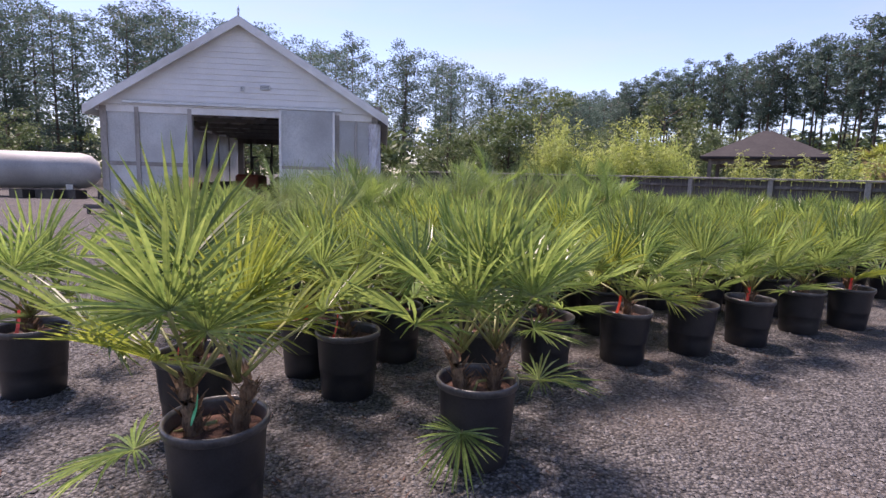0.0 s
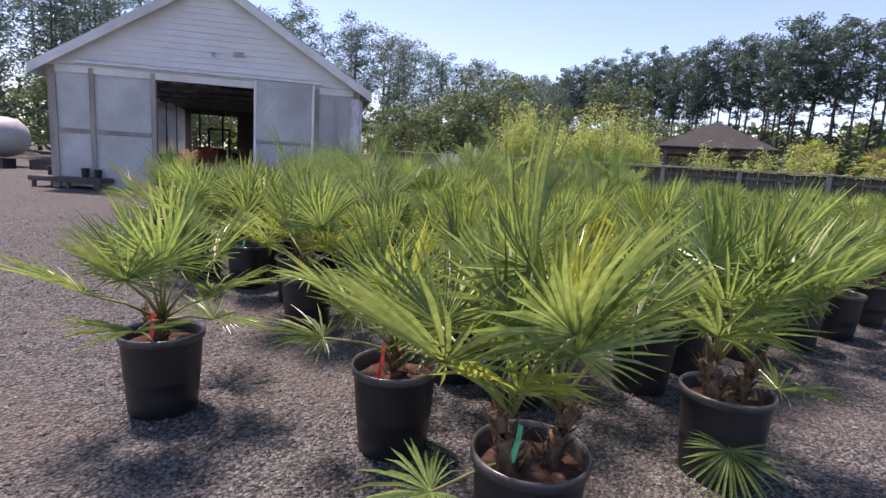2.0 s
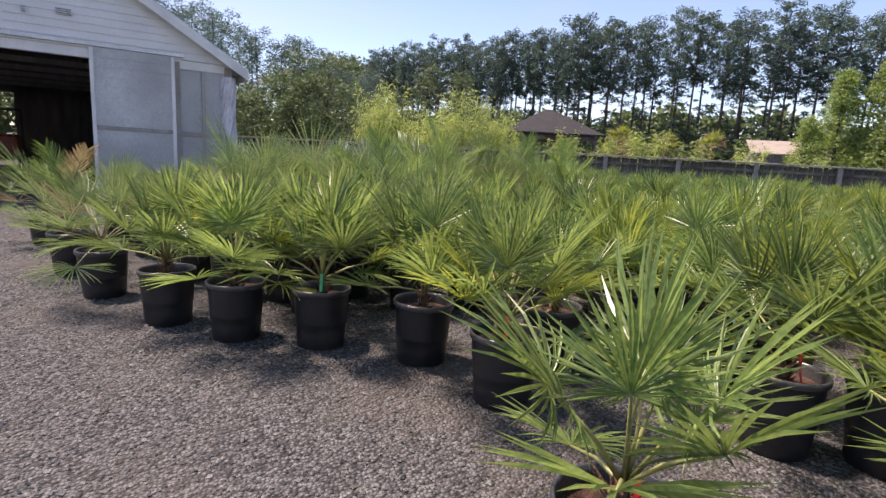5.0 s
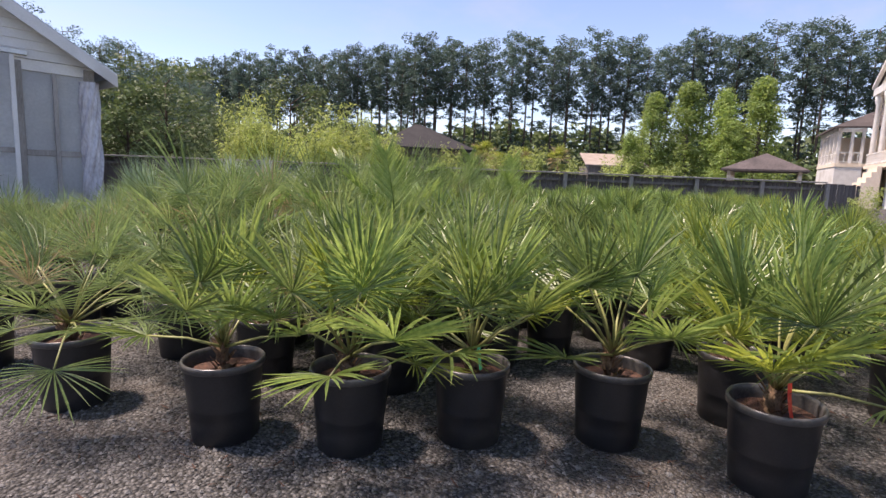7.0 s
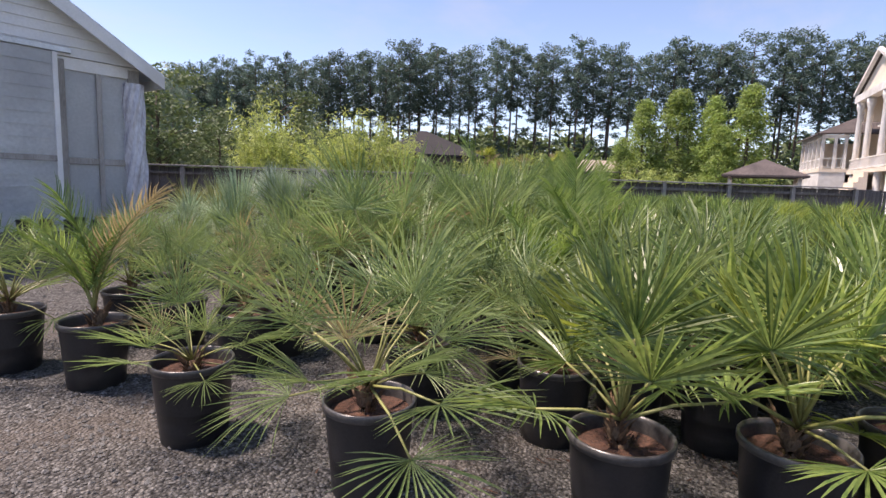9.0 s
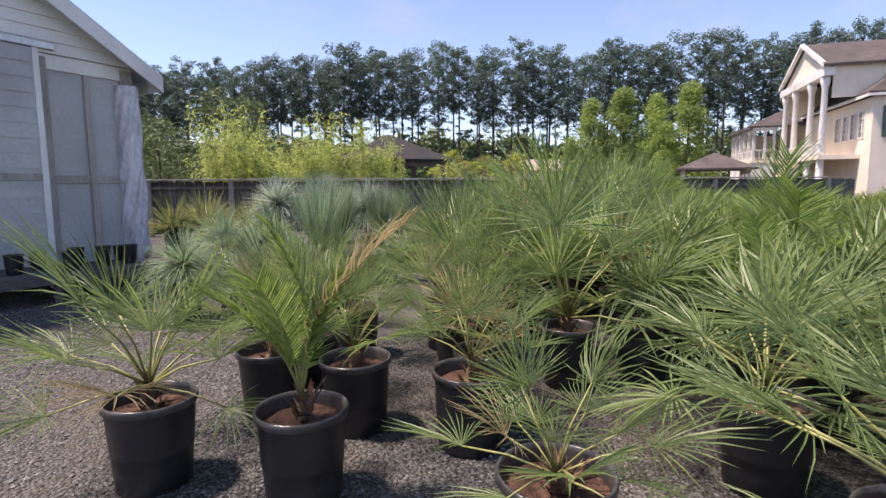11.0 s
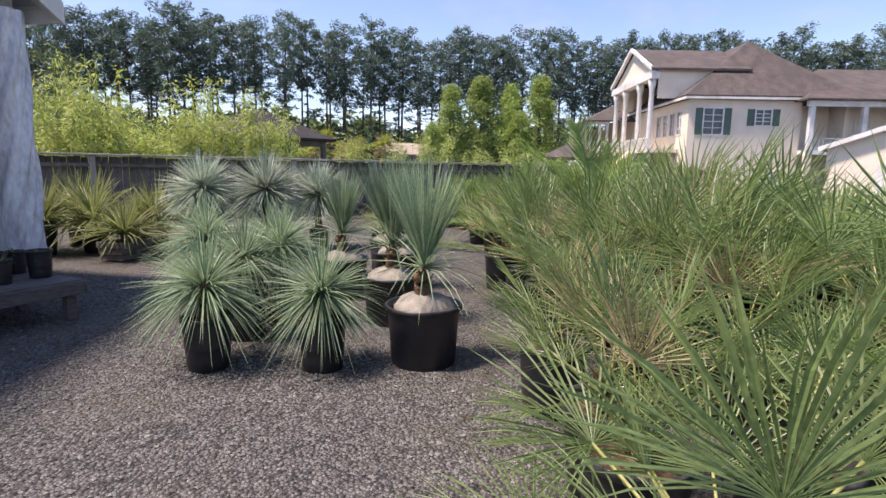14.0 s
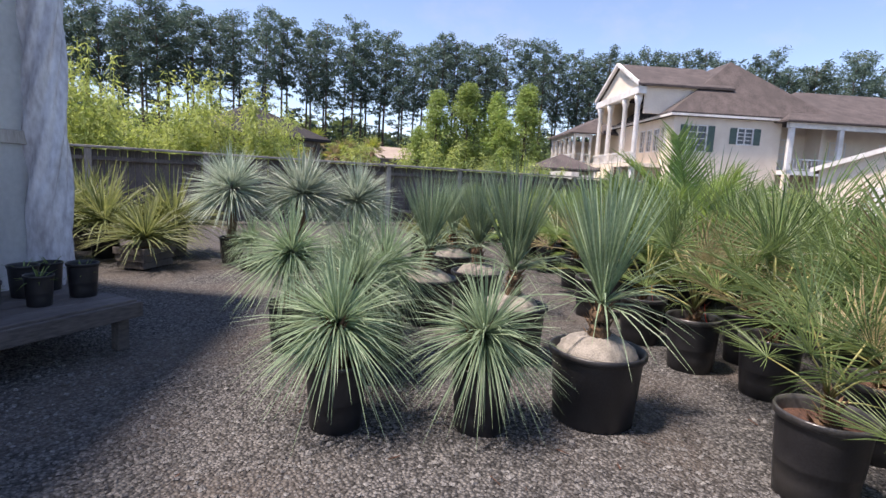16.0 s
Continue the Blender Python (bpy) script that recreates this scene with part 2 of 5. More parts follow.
def bm_mesh(name, bm, mat, smooth=False):
    me = bpy.data.meshes.new(name)
    bm.to_mesh(me)
    bm.free()
    me.materials.append(mat)
    if smooth:
        me.polygons.foreach_set("use_smooth", [True] * len(me.polygons))
    return me


def box_mesh(name, a, b, mat, bevel=0.0):
    return bm_mesh(name, box_data(*a, *b, bevel), mat)


def part(name, bm, mat, parent, label=""):
    return child(name, bm_mesh(name, bm, mat), parent, None, label)


def lathe(profile, n=28, close=False):
    """Verts and faces of a turned shape from (radius, height) pairs."""
    v, f = [], []
    for r, z in profile:
        for k in range(n):
            a = 2 * math.pi * k / n
            v.append((r * math.cos(a), r * math.sin(a), z))
    for i in range(len(profile) - 1):
        for k in range(n):
            f.append((i * n + k, i * n + (k + 1) % n, (i + 1) * n + (k + 1) % n, (i + 1) * n + k))
    if close:
        f.append(tuple(range(n))[::-1])
        f.append(tuple((len(profile) - 1) * n + k for k in range(n)))
    return v, f


def tube(path, radii, n=8):
    """Verts and faces of a tapered tube along points."""
    v, f = [], []
    pts = [Vector(p) for p in path]
    for i, p in enumerate(pts):
        d = (pts[min(i + 1, len(pts) - 1)] - pts[max(i - 1, 0)]).normalized()
        side = d.cross(Vector((0, 0, 1))) if abs(d.z) < 0.95 else d.cross(Vector((1, 0, 0)))
        side.normalize()
        up = side.cross(d)
        for k in range(n):
            a = 2 * math.pi * k / n
            v.append(p + (side * math.cos(a) + up * math.sin(a)) * radii[i])
    for i in range(len(pts) - 1):
        for k in range(n):
            f.append((i * n + k, i * n + (k + 1) % n, (i + 1) * n + (k + 1) % n, (i + 1) * n + k))
    f.append(tuple(range(n))[::-1])
    f.append(tuple((len(pts) - 1) * n + k for k in range(n)))
    return v, f


def join(*pieces):
    v, f = [], []
    for pv, pf in pieces:
        o = len(v)
        v += [tuple(p) for p in pv]
        f += [tuple(i + o for i in face) for face in pf]
    return v, f


def moved(piece, m):
    return [m @ Vector(p) for p in piece[0]], piece[1]


# ---- leaves ----
def blade(root, way, length, width, droop, n=3, twist=0.0, fold=0.25, fan=False):
    """A folded strap leaf: 2n quads that taper to a point and bend down."""
    way = Vector(way).normalized()
    side = way.cross(Vector((0, 0, 1)))
    if side.length < 0.05:
        side = Vector((1, 0, 0))
    side.normalize()
    up = side.cross(way)
    side = side * math.cos(twist) + up * math.sin(twist)
    up = side.cross(way)
    v, f = [], []
    for i in range(n + 1):
        t = i / n
        c = Vector(root) + way * (length * t) - Vector((0, 0, 1)) * (droop * length * t * t)
        w = width * (min(0.15 + 1.7 * t, 1.0) if fan else 1 - 0.35 * t) * min(1.0, 2.4 * (1 - t)) if i < n else 0
        if i < n:
            v += [c - side * w + up * w * fold, c - up * w * fold, c + side * w + up * w * fold]
        else:
            v.append(c)
    for i in range(n - 1):
        a = 3 * i
        f += [(a, a + 1, a + 4, a + 3), (a + 1, a + 2, a + 5, a + 4)]
    a = 3 * (n - 1)
    f += [(a, a + 1, a + 3), (a + 1, a + 2, a + 3)]
    return v, f


def fan_frond(rng, stalk=0.42, radius=0.5, segs=34, spread=125, droop=0.25, slim=0.8, bends=3):
    """A palmate leaf that leaves the origin along +y: a stalk and a pleated fan of split segments."""
    tip = Vector((rng.uniform(-.03, .03), stalk, -0.12 * stalk))
    pieces = [tube([(0, 0, 0), tip * 0.5 + Vector((0, 0, 0.05 * stalk)), tip], [0.010, 0.007, 0.006], 5)]
    cup = rng.uniform(0.15, 0.5)
    for i in range(segs):
        u = 2 * i / (segs - 1) - 1
        a = radians(u * spread + rng.uniform(-2, 2))
        ln = radius * (0.72 + 0.28 * math.cos(a)) * rng.uniform(0.9, 1.04)
        way = Vector((math.sin(a), math.cos(a), cup * abs(math.sin(a)) ** 1.5 + rng.uniform(-.05, .05)))
        wd = slim * 0.5 * ln * radians(2 * spread / segs) * 0.5
        pieces.append(blade(tip, way, ln, wd, droop * rng.uniform(0.3, 1.6) * (0.6 + 0.4 * abs(u)), bends, rng.uniform(-.3, .3), 0.5, True))
    return join(*pieces)


def feather_frond(rng, length=1.1, pairs=30, leaf=0.34, arch=0.55, vee=0.5):
    """A pinnate leaf along +y that arches over."""
    spine = []
    for i in range(9):
        t = i / 8
        spine.append(Vector((0, length * (t - 0.10 * arch * t * t), length * (0.25 * t - arch * t * t * 0.62))))
    pieces = [tube(spine, [0.012 * (1 - 0.85 * i / 8) for i in range(9)], 5)]
    for i in range(pairs):
        t = 0.22 + 0.78 * i / (pairs - 1)
        k = min(int(t * 8), 7)
        root = spine[k].lerp(spine[k + 1], t * 8 - k)
        along = (spine[k + 1] - spine[k]).normalized()
        up = Vector((1, 0, 0)).cross(along)
        ln = leaf * (0.5 + math.sin(math.pi * min(t * 0.95, 1)) * 0.6) * rng.uniform(0.85, 1.1)
        for s in (-1, 1):
            way = Vector((s, 0, 0)) * 0.8 + along * (0.55 + 0.5 * t) + up * vee * rng.uniform(0.5, 1.2)
            pieces.append(blade(root, way, ln, 0.0075, rng.uniform(0.1, 0.45), 3, rng.uniform(-.4, .4), 0.4))
    return join(*pieces)


STALK = {}


def leaf_mesh(name, piece, mat, rings=3):
    """The whole leaf for joined crowns, and its blade and stalk apart for single fronds."""
    whole = mesh_of(name, *piece, mat)
    nv, nf = rings * 5, (rings - 1) * 5 + 2
    blade_part = mesh_of(name + "_blade", piece[0][nv:], [tuple(i - nv for i in f) for f in piece[1][nf:]], mat)
    stalk_part = mesh_of(name + "_stalk", piece[0][:nv], piece[1][:nf], M_STALK, smooth=True)
    STALK[whole.name] = (blade_part, stalk_part)
    return whole


def frond(me, thing, m):
    """One frond of a palm, with its stalk as a piece of it."""
    blade_part, stalk_part = STALK[me.name]
    f = child("frond", blade_part, thing, m)
    child("stalk", stalk_part, f)
    return f


rng = random.Random(5)
FANS = [leaf_mesh("fan_frond", fan_frond(rng, rng.uniform(.27, .44), rng.uniform(.34, .46), 34, rng.uniform(105, 140), rng.uniform(.12, .4)), M_FAN) for _ in range(7)]
# two yellow fronds, the second added for the painted glow of backlit leaves
FANS += [leaf_mesh("yellow_fan_frond", fan_frond(rng, .36, r, 32, 115, .3), M_FAN_YELLOW) for r in (.40, .44)]
FANS_FAR = [leaf_mesh("far_fan_frond", fan_frond(rng, rng.uniform(.27, .44), rng.uniform(.36, .48), 24, rng.uniform(105, 140), rng.uniform(.12, .4), .85, 2), M_FAN) for _ in range(5)]
FANS_DARK = [leaf_mesh("blue_fan_frond", fan_frond(rng, rng.uniform(.28, .45), rng.uniform(.42, .56), 30, rng.uniform(105, 150), rng.uniform(.3, .6), .55), M_FAN_DARK) for _ in range(4)]
FANS_SPIKY = [leaf_mesh("spiky_fan_frond", fan_frond(rng, rng.uniform(.4, .62), rng.uniform(.5, .68), 30, rng.uniform(85, 120), rng.uniform(.1, .35), .42), M_FAN_SPIKY) for _ in range(5)]
FANS_SPIKY += [leaf_mesh("dry_spiky_frond", fan_frond(rng, .45, .52, 28, 100, .3, .4), M_FAN_DRY)]
FANS_DRY = [leaf_mesh("dry_fan_frond", fan_frond(rng, .3, .38, 26, 110, .7), M_FAN_DRY)]
FEATHERS = [leaf_mesh("feather_frond", feather_frond(rng, rng.uniform(.85, 1.15), 38, .36, rng.uniform(.35, .7)), M_FEATHER, 9) for _ in range(4)]

FANS_YELLOWED = [leaf_mesh("cabbage_fan_frond", fan_frond(rng, .45, .5, 18, 120, .4, .9, 2), M_FAN_YELLOW), leaf_mesh("cabbage_dry_frond", fan_frond(rng, .4, .42, 16, 120, .6, .9, 2), M_FAN_DRY)]
FEATHER_DRY = leaf_mesh("browning_feather_frond", feather_frond(rng, 1.15, 30, .34, .6), M_FAN_DRY, 9)

# ---- pots ----
POT_PROFILE = [(r * 1.04, z * 1.12) for r, z in [(0.160, 0.0), (0.168, 0.006), (0.176, 0.10), (0.180, 0.16), (0.1825, 0.163), (0.184, 0.18), (0.196, 0.355), (0.198, 0.362), (0.209, 0.366), (0.211, 0.392),
                                           (0.206, 0.400), (0.198, 0.398), (0.193, 0.38), (0.186, 0.30)]]
pv, pf = lathe(POT_PROFILE, 26)
pf = pf + [tuple(range(26))[::-1]]
bv, bf = lathe(POT_PROFILE[:8], 30)
POT_BODY = mesh_of("pot_body", bv, bf + [tuple(range(30))[::-1]], M_POT, smooth=True)
RIM = mesh_of("rim", *lathe(POT_PROFILE[7:], 30), M_RIM, smooth=True)
POT = mesh_of("pot", pv, pf, M_POT, smooth=True)
def soil_piece(rng, r, z):
    v, f = [(0, 0, z + 0.02)], []
    for k, q in ((10, 0.5), (20, 1.0)):
        for i in range(20):
            a = 2 * math.pi * i / 20
            v.append((r * q * math.cos(a), r * q * math.sin(a), z + rng.uniform(-.006, .018) * (1.3 - q)))
    f += [(0, 1 + i, 1 + (i + 1) % 20) for i in range(20)]
    f += [(1 + i, 21 + i, 21 + (i + 1) % 20, 1 + (i + 1) % 20) for i in range(20)]
    return v, f
sp = soil_piece(rng, 0.197, 0.372)
SOIL = mesh_of("soil", *sp, M_SOIL, smooth=True)


def trunk_piece(rng, h, r0=0.044, r1=0.03, lean=0.03):
    """A fibrous palm trunk, and the stubs of old leaf bases round it."""
    rings = 9
    pts = [(lean * (i / (rings - 1)) ** 2 * 2, 0, 0.33 + h * i / (rings - 1)) for i in range(rings)]
    rad = [(r0 + (r1 - r0) * i / (rings - 1)) * (1.12 if i % 2 else 0.92) for i in range(rings)]
    stubs = []
    for i in range(30):
        t, a = rng.random(), rng.uniform(0, 6.283)
        p = Vector((lean * 2 * t * t, 0, 0.34 + h * t))
        out = Vector((math.cos(a), math.sin(a), 1.5))
        stubs.append(blade(p + Vector((math.cos(a), math.sin(a), 0)) * r1 * .8, out, rng.uniform(.07, .14), 0.013, 0.1, 2))
    return tube(pts, rad, 9), join(*stubs)


def trunk_meshes(rng, h, r0=0.044, r1=0.03):
    bole, stubs = trunk_piece(rng, h, r0, r1)
    return mesh_of("trunk", *bole, M_TRUNK, smooth=True), mesh_of("fibre_husk", *stubs, M_TRUNK)


def add_trunk(meshes, thing, m=None):
    tagged(child("fibre_husk", meshes[1], child("trunk", meshes[0], thing, m)), kind="stuff")


TRUNKS = [trunk_meshes(rng, h) for h in (0.10, 0.17, 0.26)]
def strip_piece(length, width, bend):
    v = []
    for i in range(5):
        t = i / 4
        v += [(-width / 2, bend * t * t, -length * t), (width / 2, bend * t * t + 0.01 * t, -length * t)]
    f = [(2 * i, 2 * i + 1, 2 * i + 3, 2 * i + 2) for i in range(4)]
    return v, f
RIBBON = mesh_of("ribbon", *strip_piece(0.24, 0.026, 0.06), M_RED)
TAG = mesh_of("plant_tag", *strip_piece(0.13, 0.022, 0.03), M_GREEN)
LABEL = mesh_of("plant_label", *strip_piece(0.10, 0.022, 0.02), M_LABEL)


def fronds_of(rng, meshes, count, low=-12, high=78, size=1.0):
    """Poses of a crown: leaf k turns by the golden angle and rises from low to high."""
    out = []
    for k in range(count):
        t = k / max(count - 1, 1)
        el = low + (high - low) * t ** 0.8 + rng.uniform(-8, 8)
        if k == 1 and rng.random() < .2:
            el = rng.uniform(-14, 4)
        out.append((meshes[rng.randrange(len(meshes))], pose(0, 0, 0, 0, 0, k * 137.5 + rng.uniform(-20, 20)) @ pose(0, 0, 0, el, rng.uniform(-14, 14), 0)
                    @ Matrix.Diagonal((*[size * rng.uniform(0.85, 1.1)] * 3, 1))))
    return out


def potted_palm(x, y, rng, meshes=FANS, leaves=13, trunk=1, size=1.0, turn=None, stems=1, flag="", extra=(), tint_label="", far=False, low=14, high=86):
    """A palm in a black nursery pot: pot, soil, trunk, every frond, and its ribbon or tag."""
    label = tint_label or "green fan palm in a black plastic nursery pot on gravel"
    thing = tagged(new("potted_palm"), label, "potted palm", "palms in rows")
    turn = rng.uniform(0, 360) if turn is None else turn
    thing.matrix_basis = pose(x, y, 0, rng.uniform(-1, 1), rng.uniform(-1, 1), turn)
    child("rim", RIM, child("pot", POT_BODY, thing))
    child("soil", SOIL, thing)
    for s in range(stems):
        dx, dy = (0, 0) if stems == 1 else (0.09 * math.cos(s * 3.1 + .4), 0.09 * math.sin(s * 3.1 + .4))
        me = TRUNKS[min(trunk, 2)]
        base = pose(dx, dy, 0, 0, 0, s * 160)
        add_trunk(me, thing, base)
        top = 0.33 + (0.10, 0.17, 0.26)[min(trunk, 2)]
        crown = pose(dx, dy, top)
        for me, m in fronds_of(rng, meshes, leaves, low, high, size):
            frond(me, thing, crown @ m)
    for az, el, q in extra:
        frond(meshes[0], thing, pose(0, 0, 0.42, 0, 0, az) @ pose(0, 0, 0, el, 0, 0) @ Matrix.Diagonal((q, q, q, 1)))
    if flag:
        me, nm, lb = {"r": (RIBBON, "ribbon", "red plastic ribbon"), "g": (TAG, "plant_tag", "green and white plant tag"), "w": (LABEL, "plant_label", "white plant label")}[flag]
        a = math.radians(rng.uniform(200, 280) - turn)
        child(nm, me, thing, pose(0.07 * math.cos(a), 0.07 * math.sin(a), 0.56, 0, 0, math.degrees(a) - 90), lb)
    return thing


# ---- ground ----
gv = [(-600, -600, 0), (600, -600, 0), (600, 600, 0), (-600, 600, 0)]
tagged(new("ground", mesh_of("ground", gv, [(0, 1, 2, 3)], M_GRAVEL)), "grey crushed gravel yard with brown dusty patches", "ground", kind="structure")


OPEN_YARD = [(3.0, 2.0), (-.6, .8), (-2.6, 1.8), (-4.6, 4.6), (-6.0, 8.0), (-5.6, 12.0), (-4.0, 15.0)]


def stones(seed, count, x0, y0, x1, y1, small, big):
    """Loose crushed stones: one joined scatter of uneven lumps, thick along the open strip of the yard and thin elsewhere."""
    r = random.Random(seed)
    v, f = [], []
    while len(v) < 5 * count:
        x, y, s = r.uniform(x0, x1), r.uniform(y0, y1), small + (big - small) * r.random() ** 2.4
        if min(math.hypot(x - a, y - b) for a, b in OPEN_YARD) > 2.2 and r.random() < .72:
            continue
        a, o = r.uniform(0, 6.283), len(v)
        for k in range(4):
            q = s * r.uniform(0.7, 1.2)
            v.append((x + q * math.cos(a + k * 1.571), y + q * math.sin(a + k * 1.571), s * r.uniform(0.0, 0.35)))
        v.append((x + r.uniform(-.3, .3) * s, y + r.uniform(-.3, .3) * s, s * r.uniform(0.55, 1.0)))
        f += [(o + k, o + (k + 1) % 4, o + 4) for k in range(4)]
    return v, f


tagged(new("gravel", mesh_of("gravel", *stones(3, 64000, -8.8, -0.5, 4.5, 16.5, 0.006, 0.022), M_STONE)), "loose grey crushed stones scattered over the yard", "gravel", kind="stuff")

# ---- barn ----
BX0, BX1, BY0, BY1, BE, BR = -12.0, -3.45, 17.1, 32.6, 3.42, 6.08
BXM = (BX0 + BX1) / 2
barn = tagged(new("greenhouse_barn"), "white gabled barn with milky plastic panels and an open doorway", "barn")
BARN = pose(BX1, BY0, 0, 0, 0, 12.7) @ pose(-BX1, -BY0, 0)
barn.matrix_basis = BARN
def bar(name, a, b, mat, parent, bevel=0.0, label=""):
    return child(name, box_mesh(name, a, b, mat, bevel), parent, None, label)


for x in (BX0, -10.98, -9.4, -6.54, -4.82, BX1 - 0.2):
    bar("post", (x, BY0, 0), (x + (0.2 if x in (BX0, BX1 - 0.2) else 0.13), BY0 + .16, BE - .05), M_POST, barn, 0.008)
bar("header_beam", (BX0, BY0 + .01, 3.2), (BX1, BY0 + .15, 3.415), M_WHITE, barn, 0.006)
bar("door_track", (-11.3, BY0 - .09, 3.46), (-4.6, BY0 - .005, 3.56), M_METAL, barn, 0.01, "grey steel sliding door track")
# panels between the posts: lower and upper sheets with a dark middle rail
for x0, x1 in ((BX0 + .2, -10.98), (-10.85, -9.4), (-4.69, -4.2), (-4.12, BX1 - .2)):
    bar("panel", (x0, BY0 + .05, 0.05), (x1, BY0 + .09, 1.56), M_PANEL, barn)
    bar("middle_rail", (x0, BY0 + .02, 1.56), (x1, BY0 + .12, 1.68), M_POST, barn, 0.006)
    bar("panel", (x0, BY0 + .05, 1.68), (x1, BY0 + .09, 3.2), M_PANEL, barn)
bar("post", (-4.2, BY0, 0), (-4.12, BY0 + .12, 3.2), M_POST, barn, 0.006)
# sliding door hung in front of the right bay
door = bar("sliding_door", (-6.56, BY0 - .075, 0.08), (-4.84, BY0 - .03, 3.44), M_PANEL, barn, 0.004, "ribbed milky plastic sliding door")
for k in range(15):
    z = 0.3 + k * 0.21
    bar("door_rib", (-6.52, BY0 - .092, z), (-4.88, BY0 - .076, z + .03), M_PANEL, door)
for x in (-6.58, -4.90):
    bar("door_stile", (x, BY0 - .10, 0.06), (x + .08, BY0 - .02, 3.45), M_WHITE, door, 0.005)
bar("door_rail", (-6.50, BY0 - .105, 1.6), (-4.90, BY0 - .02, 1.7), M_POST, door, 0.005)
# lap siding of the gable, board by board
half, n = (BX1 - BX0) / 2 + 0.02, 15
for k in range(n):
    z0 = 3.42 + (BR - 3.5) * k / n
    z1 = 3.42 + (BR - 3.5) * (k + 1) / n
    w0, w1 = half * (BR - z0) / (BR - BE), half * (BR - z1) / (BR - BE)
    v = [(BXM - w0, BY0 - .03, z0), (BXM + w0, BY0 - .03, z0), (BXM + w1, BY0 - .008, z1 + .01), (BXM - w1, BY0 - .008, z1 + .01),
         (BXM - w0, BY0 + .03, z0), (BXM + w0, BY0 + .03, z0), (BXM + w1, BY0 + .03, z1 + .01), (BXM - w1, BY0 + .03, z1 + .01)]
    f = [(0, 1, 2, 3), (5, 4, 7, 6), (0, 4, 5, 1), (3, 2, 6, 7), (0, 3, 7, 4), (1, 5, 6, 2)]
    child("siding_board", mesh_of("siding_board", v, f, M_SIDING), barn)


def slab(name, pts, normal_push, mat, parent, label=""):
    """A thick sheet over four corners."""
    p = [Vector(q) for q in pts]
    d = Vector(normal_push)
    v = [*p, *[q + d for q in p]]
    f = [(3, 2, 1, 0), (4, 5, 6, 7), (0, 1, 5, 4), (1, 2, 6, 5), (2, 3, 7, 6), (3, 0, 4, 7)]
    return child(name, mesh_of(name, [tuple(q) for q in v], f, mat), parent, None, label)


ov = 0.32
drop = ov * (BR - BE) / half
for s in (-1, 1):
    xe, ze = BXM + s * (half + ov), BE - drop
    slab("roof_slope", [(BXM, BY0 - .28, BR + .06), (xe, BY0 - .28, ze + .06), (xe, BY1 + .2, ze + .06), (BXM, BY1 + .2, BR + .06)], (0, 0, 0.06), M_METAL, barn)
    slab("rake_board", [(BXM, BY0 - .30, BR - .16), (xe, BY0 - .30, ze - .16), (xe, BY0 - .26, ze - .16), (BXM, BY0 - .26, BR - .16)], (0, 0, 0.24), M_WHITE, barn)
    slab("soffit", [(BXM, BY0 - .26, BR - .02), (xe, BY0 - .26, ze - .02), (xe, BY0 - .03, ze - .02), (BXM, BY0 - .03, BR - .02)], (0, 0, 0.04), M_WHITE, barn)
    bar("eave_board", (min(xe, xe - s * .04), BY0 - .25, ze - .14), (max(xe, xe - s * .04), BY1, ze + .05), M_WHITE, barn)
    x = BX0 if s < 0 else BX1 - .1
    for k in range(7):
        bar("side_post", (x, BY0 + 1.9 + k * 1.95, 0), (x + .1, BY0 + 2.0 + k * 1.95, BE - .1), M_POST, barn)
    bar("side_panel", (x + .03, BY0 + .2, 0.9), (x + .06, BY1, BE - .12), M_PANEL, barn)
    bar("side_board", (x + .02, BY0 + .2, 0), (x + .07, BY1, 0.88), M_FENCE, barn)
for x, z, w in ((-7.15, 4.05, .3), (-7.75, 3.98, .1)):
    v = bar("vent", (x, BY0 - .07, z), (x + w, BY0 - .03, z + .14), M_METAL, barn, 0.004, "small grey gable vent")
    for k in range(3):
        bar("vent_slat", (x + .015, BY0 - .082, z + .02 + k * .04), (x + w - .015, BY0 - .072, z + .035 + k * .04), M_DARK, v)
fv, ff = lathe([(0.03, 0), (0.035, .1), (0.012, .13), (0.05, .17), (0.02, .23), (0.004, .32)], 10, True)
child("finial_ball", mesh_of("finial_ball", fv, ff, M_METAL, smooth=True), barn, pose(BXM, BY0 - .25, BR + .1))
# trusses, back wall with its bright opening, purlins
for k in range(6):
    y = BY0 + 1.0 + k * 2.5
    bar("truss_tie", (BX0 + .1, y, 3.3), (BX1 - .1, y + .06, 3.44), M_POST, barn)
    for s in (-1, 1):
        slab("truss_rafter", [(BXM, y, BR - .2), (BXM + s * half, y, BE - .1), (BXM + s * half, y + .06, BE - .1), (BXM, y + .06, BR - .2)], (0, 0, .14), M_POST, barn)
for s in (-1, 1):
    for q in (0.2, 0.45, 0.7, 0.92):
        x, z = BXM + s * half * q, BR - (BR - BE) * q - .06
        bar("purlin", (x - .03, BY0 + .1, z), (x + .03, BY1, z + .05), M_POST, barn)
bar("back_wall", (BX0, BY1, 0), (-11.6, BY1 + .1, BE), M_POST, barn)
bar("back_wall", (-9.2, BY1, 0), (BX1, BY1 + .1, BE), M_FENCE, barn)
bar("back_header", (BX0, BY1, 3.1), (BX1, BY1 + .1, 5.6), M_FENCE, barn)
for x in (-11.2, -10.0):
    bar("back_post", (x, BY1 - .1, 0), (x + .1, BY1, 3.2), M_DARK, barn)

